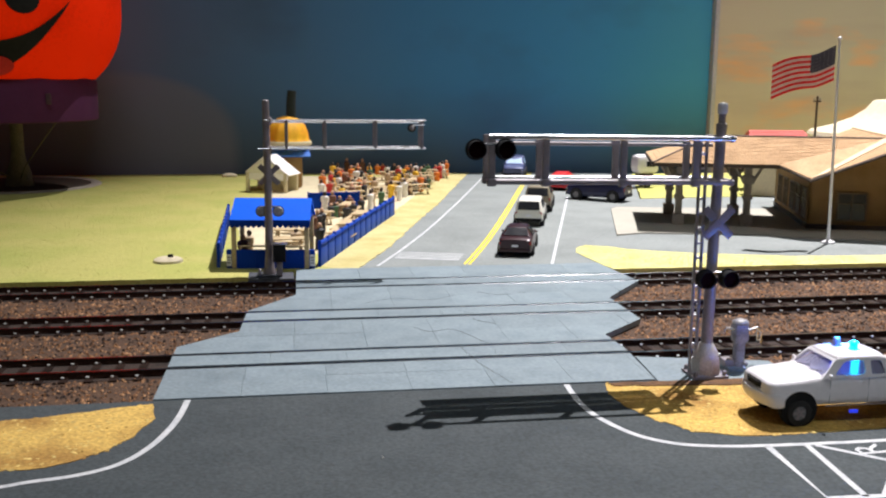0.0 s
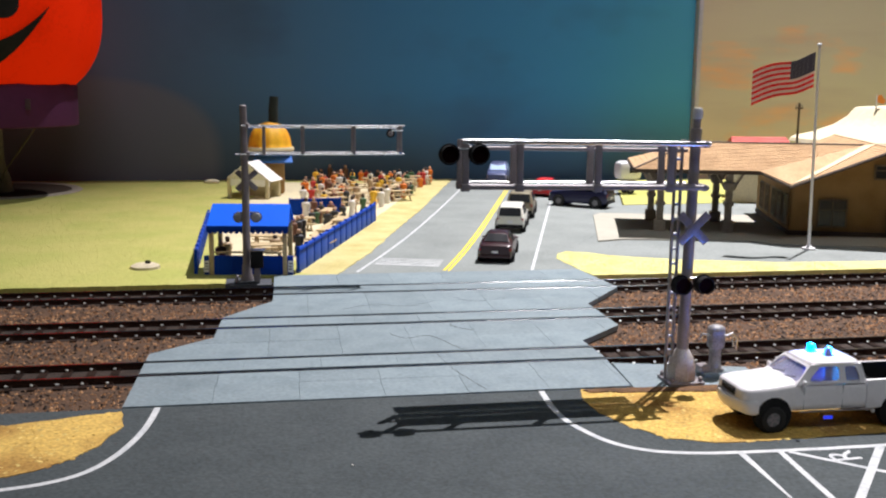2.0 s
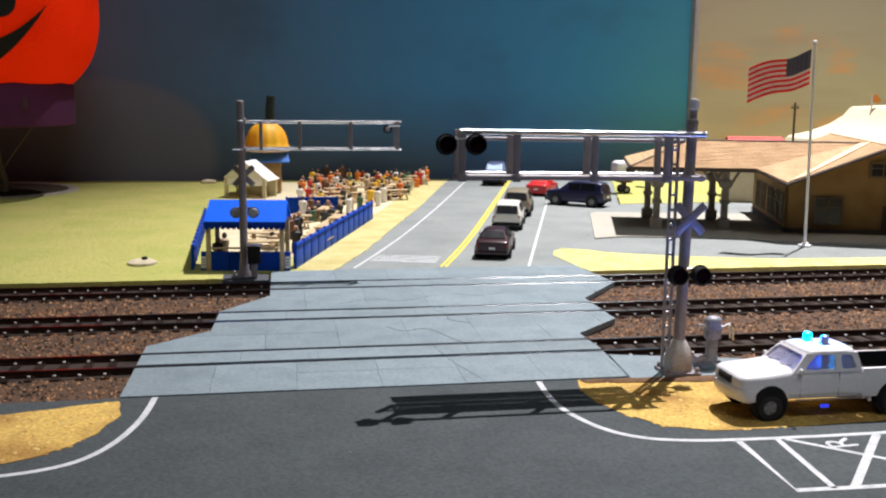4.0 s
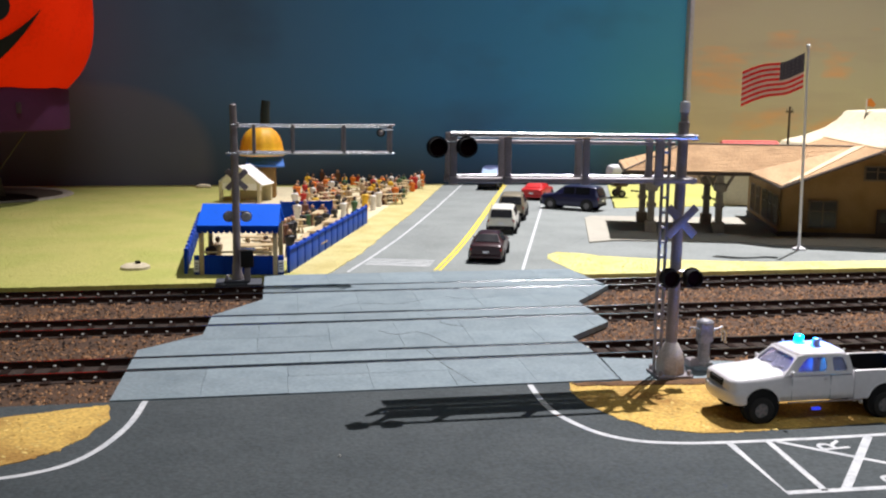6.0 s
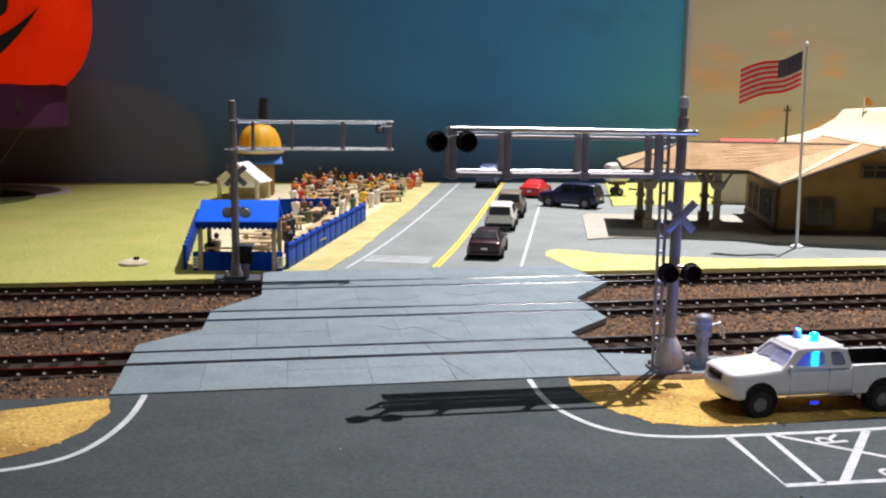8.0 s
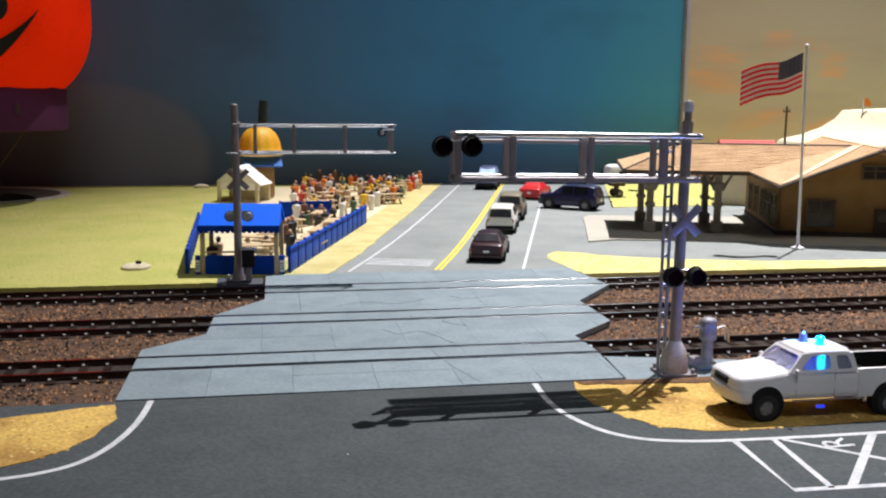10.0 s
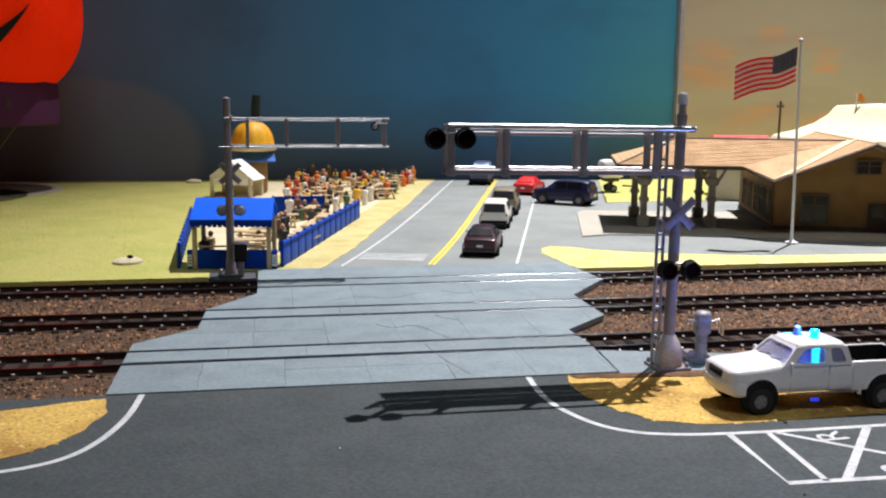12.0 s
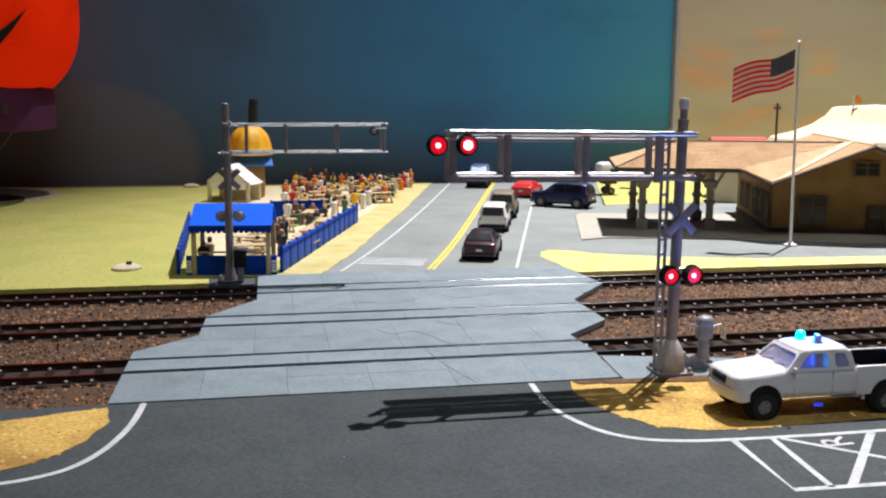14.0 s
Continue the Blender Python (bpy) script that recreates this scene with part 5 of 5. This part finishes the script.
part("pennant", Build().slab([(-37, -18, 96.5), (-33, -18.6, 97.5), (-27.5, -18, 92), (-30, -18.4, 89), (-36.5, -18.2, 90.5)], 0.4), orange_m, mastp, "orange pennant", smooth=0)
stand = thing("market_stand", 458, 893, -0.2, -10, "red-roofed wooden market stand behind the station", "stand")
red_roof = material("faded_red_roof", (0.62, 0.12, 0.10), 0.8, 0, 0.06, 1, 12, 0.2)
part("body", Build().box(0, 0, 23, 50, 22, 46, 0, 0.6), stucco, stand)
roof_plane("roof", [(-29, -15, 47), (29, -15, 47), (26, 0, 56.5), (-26, 0, 56.5)], stand, red_roof, "faded red roof", 8)
roof_plane("roof", [(29, 15, 47), (-29, 15, 47), (-26, 0, 56.5), (26, 0, 56.5)], stand, red_roof, "", 8)
upole = thing("utility_pole", 494, 886, -0.2, -10, "dark wooden utility pole with two insulators", "utility pole")
part("pole", Build().tube([(0, 0, 0), (0, 0, 89)], 1.3, 10, 0, 1.0), trim_dark, upole)
part("crossarm", Build().box(0, 0, 84, 7, 1.2, 1.4), trim_dark, upole)
for sx in (-2.6, 2.6):
    part("insulator", Build().lathe([(0.9, 0), (0.9, 1.8), (0.4, 2.6)], (sx, 0, 84.6), 8), column_m, upole)
shed = thing("shed", 424, 850, -0.2, -17.6, "pale tan wooden shed on the grass", "shed")
part("body", Build().box(0, 0, 14, 24, 20, 28, 0, 0.4), sand_m, shed)
part("roof", Build().slab([(-14, -12, 28), (14, -12, 28), (14, 12, 33), (-14, 12, 33)], 1.2), stucco, shed)
for k in range(6):
    part("board", Build().box(-10 + 4 * k, -10.2, 14, 3.4, 0.5, 27), sand_m, shed, smooth=0)
camper = thing("camper_trailer", 339, 922, -0.2, 4, "white rounded camper trailer standing on the field", "trailer")
part("body", Build().box(0, 0, 22.5, 24, 19, 18, 0, 5), white_plastic, camper, "white rounded body")
part("lower_panel", Build().box(0, 0, 12.2, 14, 12, 3.4, 0, 1.0), trim_dark, camper, "dark underframe")
part("window", Build().box(2, -10.1, 23, 9, 0.5, 5, 0, 0.2), dark_glass, camper)
for sy in (-9, 9):
    wheel(camper, 0, sy * 0.8, 3.8, 2.6)
part("axle", Build().tube([(0, -8, 3.8), (0, 8, 3.8)], 1.0, 8).box(0, 0, 7.2, 3, 6, 7.4), trim_dark, camper)
part("hitch", Build().tube([(13, 0, 6), (24, 0, 5), (24, 0, 0)], 0.8, 6), black_m, camper)

# ---- kiosk and pen ----
vivid_blue = material("bright_blue_plastic", (0.001, 0.125, 0.85), 0.7, 0, 0.03, 1.5, 20, 0.05)
deep_blue = material("deep_blue_plastic", (0.002, 0.045, 0.36), 0.7, 0, 0.05, 1.0, 12, 0.1)
for m_ in (vivid_blue, deep_blue):
    m_.node_tree.nodes["Principled BSDF"].inputs["Specular IOR Level"].default_value = 0.15
mid_blue = material("mid_blue_plastic", (0.002, 0.07, 0.50), 0.7, 0, 0.05, 1.0, 12, 0.1)
wood_pale = material("pale_wood", (0.55, 0.42, 0.24), 0.75, 0, 0.10, 1.2, 8, 0.2)
kiosk = thing("kiosk", -16, 543.5, -0.2, -7, "kiosk with a bright blue roof and scalloped valance by the tracks", "kiosk")
part("counter_wall", Build().box(1.5, 0, 5.2, 48, 1.6, 10.4, 0, 0.2), deep_blue, kiosk, "dark blue front counter wall")
for k in range(6):
    part("wall_plank", Build().box(-18.5 + 8 * k, -1.0, 5.0, 7.5, 0.6, 9.6), deep_blue, kiosk, smooth=0)
roof_plane("roof", [(-20.3, -3, 26.8), (23.2, -3, 26.8), (22.9, 13, 37.2), (-19.5, 13, 37.2)], kiosk, vivid_blue, "bright blue roof", 1, 1.2)
roof_plane("roof", [(23.2, 29, 26.8), (-20.3, 29, 26.8), (-19.5, 13, 37.2), (22.9, 13, 37.2)], kiosk, vivid_blue, "", 1, 1.2)
part("gable", Build().slab([(-19.2, -2, 26), (-19.2, 28, 26), (-19.2, 13, 37)], 0.8), vivid_blue, kiosk, smooth=0)
part("gable", Build().slab([(22.0, 28, 26), (22.0, -2, 26), (22.0, 13, 37)], 0.8), vivid_blue, kiosk, smooth=0)
valance = part("valance", Build().box(1.45, -3.1, 25.6, 43.5, 0.6, 3.0), deep_blue, kiosk, "blue valance board", smooth=0)
for k in range(15):
    part("scallop", Build().tube([(-18.6 + 2.87 * k, -3.4, 24.2), (-18.6 + 2.87 * k, -2.8, 24.2)], 1.32, 12), deep_blue, valance)
for px_, py_ in ((-18.2, -1), (21.2, -1), (-18.2, 27), (21.2, 27)):
    part("post", Build().box(px_, py_, 13, 2.4, 2.4, 26, 0, 0.3), wood_pale, kiosk, "pale wooden post")
part("counter_top", Build().box(1.5, 0.4, 12.2, 40, 2.4, 0.7), wood_pale, kiosk, "narrow pale wooden counter top", smooth=0)
for px_ in (-15, 1.5, 18):
    part("counter_bracket", Build().box(px_, 0.4, 11.1, 1.0, 1.2, 1.8), wood_pale, kiosk, smooth=0)
for px_ in (-21.0, 24.2):
    notice = part("notice_board", Build().box(px_, -1.9, 4.8, 2.6, 0.4, 6.4), white_plastic, kiosk, "small white notice board", smooth=0)
    for k in range(3):
        part("text_bar", Build().box(px_, -2.15, 3.4 + 1.5 * k, 1.8, 0.12, 0.5), black_m, notice, smooth=0)


def fence(points, label, n, hgt=14.0, mat=None):
    """Plank fence along flat points, panel by panel with posts."""
    x0, y0 = points[0]
    x1, y1 = points[1]
    length = math.hypot(x1 - x0, y1 - y0)
    rz = math.degrees(math.atan2(y1 - y0, x1 - x0))
    t = thing("panel_fence", x0, y0, -0.2, rz, label, "fence", "fences of the pen")
    w = length / n
    board = mesh_of("fence_panel", Build().box(0, 0, hgt / 2, w - 1.5, 1.0, hgt, 0, 0.2), mat or mid_blue, 40)
    post = mesh_of("fence_post", Build().box(0, 0, hgt / 2 + 0.4, 1.3, 1.8, hgt + 0.8, 0, 0.2), deep_blue, 40)
    cap = mesh_of("fence_rail", Build().box(length / 2, -0.9, hgt * 0.9, length, 0.5, 0.8), mat or deep_blue, 40)
    for k in range(n):
        part("fence_panel", board, None, t).location.x = (k + 0.5) * w * 0.001
    for k in range(n + 1):
        part("fence_post", post, None, t).location.x = k * w * 0.001
    part("fence_rail", cap, None, t)
    return t


fence([(12, 545), (75, 748)], "bright blue panel fence along the road verge", 13)
fence([(-43, 549), (-46, 716)], "blue panel fence on the lawn side of the pen", 11, 13)
fence([(12, 787), (52, 790)], "dark blue panel fence at the back of the pen", 4, 13, deep_blue)


def picnic_table(x, y, rz, size=1.0):
    t = thing("picnic_table", x, y, 0.0, rz, "small pale wooden picnic table in the sandy yard", "picnic table", "picnic tables")
    for k in (-1, 0, 1):
        part("plank", Build().box(0, k * 3.0, 8.6, 24 * size, 2.7, 0.7), wood_pale, t, smooth=0)
    for sy in (-7.5, 7.5):
        part("bench", Build().box(0, sy, 5.2, 24 * size, 2.8, 0.7), wood_pale, t, smooth=0)
    for sx in (-8 * size, 8 * size):
        part("leg", Build().slab([(sx, -8, 0), (sx, -6.2, 0), (sx, -1.2, 8.4), (sx, -3.0, 8.4)], 1.0), wood_pale, t, smooth=0)
        part("leg", Build().slab([(sx, 6.2, 0), (sx, 8, 0), (sx, 3.0, 8.4), (sx, 1.2, 8.4)], 1.0), wood_pale, t, smooth=0)
        part("leg_tie", Build().box(sx, 0, 4.8, 1.0, 17, 0.9), wood_pale, t, smooth=0)
    return t


for tx, ty, rz in ((-6, 590, 5), (-4, 625, -12), (26, 618, 70), (34, 655, 72), (6, 668, 0), (46, 700, 72), (16, 705, 10), (40, 750, 75), (-14, 740, 0), (48, 830, 20), (80, 862, 20), (60, 900, 15), (100, 905, 20), (85, 945, 15), (125, 960, 20), (50, 865, 20), (110, 880, 20), (70, 975, 12), (130, 990, 15), (62, 935, 60), (115, 930, 70), (50, 990, 10), (100, 1000, 12), (150, 1020, 15)):
    picnic_table(tx, ty, rz)

FIG = [material("figurine_" + n_, c_, 0.55, 0, 0.1, 1, 4, 0.1) for n_, c_ in (("orange", (0.80, 0.20, 0.02)), ("yellow", (0.85, 0.50, 0.03)), ("red", (0.52, 0.025, 0.02)), ("white", (0.80, 0.76, 0.72)), ("brown", (0.15, 0.06, 0.035)), ("tan", (0.55, 0.40, 0.25)), ("dark", (0.03, 0.03, 0.035)), ("green", (0.05, 0.12, 0.05)))]
FIG_NAMES = ("orange", "yellow", "red", "white", "brown", "tan", "dark", "green")
TOPS = [material("figurine_top_" + n_, c_, 0.6) for n_, c_ in (("skin_tone", (0.55, 0.32, 0.20)), ("dark", (0.06, 0.035, 0.025)))]


def peg_mesh(k, h):
    """A plain turned peg with a round knob."""
    b = Build().lathe([(2.2, 0), (2.3, h * 0.25), (1.9, h * 0.42), (2.7, h * 0.60), (2.5, h * 0.74), (0.9, h * 0.80)], n=10, sx=1.3, sy=1.0)
    b.ball(0, 0, h * 0.89, 1.5, 1.5, h * 0.11, 8, 5, 1)
    return mesh_of("figurine", b, [FIG[k], TOPS[k % 2]], 50)


PEGS = [[peg_mesh(k, h) for h in (11.5, 16.5)] for k in range(8)]


def figurine(x, y, k, tall, z=0.0):
    ob = new("figurine", PEGS[k][tall])
    ob.matrix_world = pose(x * 0.001, y * 0.001, z * 0.001, 0, 0, (x * 37) % 360)
    return tagged(ob, "tiny " + FIG_NAMES[k] + " painted peg figurine standing in the yard", "figurine", "figurines in the yard")


rf = random.Random(21)
placed = []
for i in range(1600):
    s, u = rf.uniform(262, 500), rf.uniform(-205, -84)
    x, y = rd(u, s)
    if x < 22 + max(0, (y - 900) * 0.1) or any((x - a) ** 2 + (y - c) ** 2 < 30 for a, c in placed) or len(placed) >= 88:
        continue
    placed.append((x, y))
    figurine(x, y, rf.choice((0, 0, 1, 1, 2, 2, 3, 3, 4, 4, 5, 6, 7)), rf.random() < 0.3)
for x, y, k, tall in ((8, 640, 6, 1), (12, 652, 4, 1), (30, 770, 4, 1), (36, 776, 6, 0), (44, 780, 4, 0), (60, 775, 3, 1), (62, 784, 5, 1), (70, 790, 7, 1), (24, 765, 3, 1), (-30, 560, 4, 1), (-27, 575, 5, 1), (14, 600, 6, 1), (30, 735, 7, 0), (0, 610, 5, 0), (52, 765, 6, 0), (27, 732, 6, 0), (38, 725, 6, 0), (15, 660, 6, 1), (32, 738, 4, 0), (18, 668, 6, 1), (44, 742, 6, 0)):
    figurine(x, y, k, tall)

# ---- lawn things ----
# Brighter canvas copy for lit roof and valance; the shaded gable keeps canvas_white.
canvas_bright = material("lit_canvas", (0.90, 0.87, 0.85), 0.85, 0, 0.03, 2, 20, 0.1)
pop_up = thing("canopy_tent", -18.5, 912, -2.5, -24, "white canvas canopy tent on pale posts behind the kiosk", "tent")
pop_up.scale = (1.05, 1.0, 0.98)
roof_plane("roof", [(-19, 16, 21), (-19, -10, 21), (-1, -10, 36), (-1, 16, 36)], pop_up, canvas_bright, "white canvas roof", 3, 0.6)
roof_plane("roof", [(21, -10, 18.5), (21, 16, 18.5), (-1, 16, 36), (-1, -10, 36)], pop_up, canvas_bright, "", 3, 0.6)
part("gable", Build().slab([(-18, -9.5, 20.5), (20, -9.5, 18), (-1, -9.5, 34.5)], 0.5), canvas_white, pop_up, smooth=0)
part("valance", Build().box(1, -9.8, 17.0, 38, 0.6, 6), canvas_bright, pop_up, "white valance", smooth=0)
for px_ in (-17.5, 17.5):
    for py_ in (-9, 15):
        part("post", Build().box(px_, py_, 11.5, 3.0, 3.0, 18, 0, 0.4), sand_m, pop_up, "pale square post")
part("back_panel", Build().box(0, 14, 10, 34, 0.6, 15), sand_m, pop_up, smooth=0)

orange_skin = material("orange_vinyl", (0.95, 0.52, 0.02), 0.55, 0, 0.05, 2, 25, 0.05, (0.85, 0.30, 0.02))
roof_blue = material("sky_blue_vinyl", (0.03, 0.17, 0.62), 0.6, 0, 0.05, 2, 14, 0.05)
bounce = thing("pumpkin_bounce_house", 0, 950, -0.2, 0, "orange pumpkin-shaped inflatable with a blue roofed tan base and dark stem", "inflatable")
part("base", Build().box(-2, 0, 17, 25, 26, 34, 0, 3), stucco, bounce, "tan base")
roof_plane("base_roof", [(-18, -17, 30), (18, -17, 30), (16, 0, 41.5), (-16, 0, 41.5)], bounce, roof_blue, "blue sloping roof", 3, 1.0)
roof_plane("base_roof", [(18, 17, 30), (-18, 17, 30), (-16, 0, 41.5), (16, 0, 41.5)], bounce, roof_blue, "", 3, 1.0)
stem_m = material("dark_green_stem", (0.012, 0.02, 0.02), 0.9, 0, 0.1, 2, 8, 0.2)
gourd = Build()
nn = 48
for_dome = [(20.5, 39.0), (21.5, 40.5), (21.5, 43.0), (20.0, 45.0), (19.6, 48), (18.8, 52), (16.8, 57), (14.0, 61), (10.0, 64.2), (5, 66.2), (0.1, 66.8)]
gourd.rings([[(-2.5 + r_ * (1 - 0.05 * abs(math.sin(6 * a_)) ** 3) * math.cos(a_), r_ * (1 - 0.05 * abs(math.sin(6 * a_)) ** 3) * math.sin(a_), z_) for a_ in [2 * math.pi * j / nn for j in range(nn)]] for r_, z_ in for_dome])
part("dome", gourd, orange_skin, bounce, "ribbed orange dome", smooth=60)
part("brim", Build().lathe([(21.6, 39.6), (22.4, 40.6), (22.4, 42.6), (21.6, 43.6)], (-2.5, 0, 0), 32), sand_m, bounce, "pale yellow brim of the dome")
part("stem", Build().tube([(1, 0, 62), (1, 0, 78), (2, 0, 90)], 4.8, 12, 0, 4.2), stem_m, bounce, "dark stem")

rock = material("pale_rock", (0.62, 0.54, 0.38), 0.9, 0, 0.12, 1, 5, 0.5)
manhole = thing("well_cover", -72, 569, -0.2, 0, "low pale round well cover with a black cap on the lawn", "well cover")
part("ring", Build().lathe([(8.2, 0), (8.0, 1.4), (6.0, 2.5), (3.0, 3.0), (0.1, 3.1)], n=20), rock, manhole)
part("cap", Build().lathe([(1.6, 2.9), (1.5, 4.4), (0.1, 4.6)], (1.5, -1, 0), 10), black_m, manhole)
single("boulder", Build().ball(0, 0, 1.5, 8, 4, 3.0), rock, "low pale boulder at the back of the lawn", "boulder", (-62, 1046, -0.5, 0))

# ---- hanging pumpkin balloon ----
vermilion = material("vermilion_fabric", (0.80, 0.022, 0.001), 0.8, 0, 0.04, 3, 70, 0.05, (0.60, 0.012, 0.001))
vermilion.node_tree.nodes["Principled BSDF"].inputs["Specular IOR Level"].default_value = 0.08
# Weak glow added to brighten the fabric; no lamp inside it is known.
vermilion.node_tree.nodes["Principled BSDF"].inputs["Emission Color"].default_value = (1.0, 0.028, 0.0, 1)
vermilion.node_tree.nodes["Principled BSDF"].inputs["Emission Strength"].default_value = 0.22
purple_m = material("dark_purple_band", (0.070, 0.005, 0.055), 0.8, 0, 0.05, 2, 30, 0.1)
balloon = thing("pumpkin_balloon", -251, 938, -3.2, 0, "orange pumpkin balloon with a black grin on a purple collar", "balloon")


def balloon_point(az, z, lift=0.0):
    k = max(-1.0, min(1.0, (z - 168) / 92.0))
    r = 104 * math.sqrt(max(0.0, 1 - abs(k) ** 2.6)) * (1 - 0.025 * abs(math.sin(5 * az)) ** 4) + lift
    return (r * math.cos(az), r * math.sin(az), z)


part("envelope", Build().rings([[balloon_point(2 * math.pi * j / 80, z) for j in range(80)] for z in [102 + 3.5 * i for i in range(45)] + [259]]), vermilion, balloon, "orange ribbed envelope with a weak added glow", smooth=50)
part("collar", Build().lathe([(78, 66), (80, 67), (80, 100), (78, 103)], n=48), purple_m, balloon, "dark purple collar")
mouth = Build()
az0 = -1.43
low, high = [], []
for i in range(33):
    k = -1 + i / 16
    az = az0 + 0.66 * k
    mid = 118 + 46 * k * k
    th = 13 * (1 - abs(k) ** 1.6) + 0.4
    low.append(balloon_point(az, mid - th * 0.75, 1.8)), high.append(balloon_point(az, mid + th, 1.8))
mouth.add(low + high, [(i, i + 1, 33 + i + 1, 33 + i) for i in range(32)])
part("grin", mouth, black_m, balloon, "black painted grin", smooth=60)
tongue = [balloon_point(-1.40 + 0.20 * math.cos(a_), 112.5 + 8.5 * math.sin(a_), 2.4) for a_ in [2 * math.pi * j / 24 for j in range(24)]]
tongue_m = material("crimson_tongue", (0.62, 0.02, 0.025), 0.8, 0, 0.05, 2, 20, 0.05)
part("tongue", Build().add(tongue + [balloon_point(-1.40, 112.5, 2.8)], [(j, (j + 1) % 24, 24) for j in range(24)]), tongue_m, balloon, "crimson painted tongue")
for sg in (-1, 1):
    eye = [balloon_point(az0 + sg * 0.30 + 0.13 * math.cos(a_), 166 + 13 * math.sin(a_), 1.8) for a_ in [2 * math.pi * j / 20 for j in range(20)]]
    part("eye", Build().add(eye + [balloon_point(az0 + sg * 0.30, 166, 1.9)], [(j, (j + 1) % 20, 20) for j in range(20)]), black_m, balloon, "black painted eye")
post_m = material("drab_post", (0.20, 0.16, 0.11), 0.8, 0, 0.12, 2, 14, 0.2)
part("stand_post", Build().lathe([(13, 4.2), (12, 9), (10.5, 18), (7.5, 26), (6, 34), (5.6, 70)], (3, 29, 0), 16), post_m, balloon, "drab post flaring towards its foot")
tie_plate_m = material("faded_tie_plate", (0.07, 0.035, 0.05), 0.8)
rope_m = material("straw_rope", (0.13, 0.11, 0.06), 0.8, 0, 0.1, 2, 9, 0.1)
for sg in (-1, 1):
    part("rope", Build().tube([(3 + sg * 53, -38, 71), (3 + sg * 15, -8, 26), (3 + sg * 4, 18, 12)], 0.6, 6), rope_m, balloon, "thin straw-coloured guy rope")
    part("tie_plate", Build().box(3 + sg * 50, -63.6, 86, 4.0, 1.2, 9, 0, 0.3), tie_plate_m, balloon)
pond = thing("stand_ring", -255, 985, -0.2, 0, "round grey ring with a dark centre under the balloon", "stand")
part("rim", Build().lathe([(76, 0), (74, 1.2), (68, 1.4), (66, 0.6)], n=48), column_m, pond, "grey rim")
# Dark disc carries the balloon's shadow on the lawn in its colour.
part("disc", Build().lathe([(67, 0.1), (67, 0.7), (0.1, 0.8)], n=48), trim_dark, pond, "dark brown base disc, also in place of the balloon's shadow")


# ---- what moves: the turning beacons, and the lenses that light up at the end ----
def motions():
    period = 0.4792
    for i, (ob, at) in enumerate(BEACONS):
        shift = 180 if i == 0 else 0
        rows = []
        for k in range(421):
            t = k / 30
            turn = 360 * (t - 10.0) / period + shift
            half, rest = math.floor(turn / 180), turn % 180
            step = min(1.0, max(0.0, (rest - 61) / 58))
            rows.append((t, pose(at[0] * 0.001, at[1] * 0.001, at[2] * 0.001, 0, 0, 180 * (half + step) - 30)))
        walk(ob, rows)
    for ob in LENSES:
        p = tuple(ob.location)
        walk(ob, [(0.0, pose(*p)), (13.9, pose(*p)), (13.9 + 1 / 30, pose(*p, 0, 0, 60)), (13.9 + 2 / 30, pose(*p, 0, 0, 120)), (14.0, pose(*p, 0, 0, 180))])


motions()
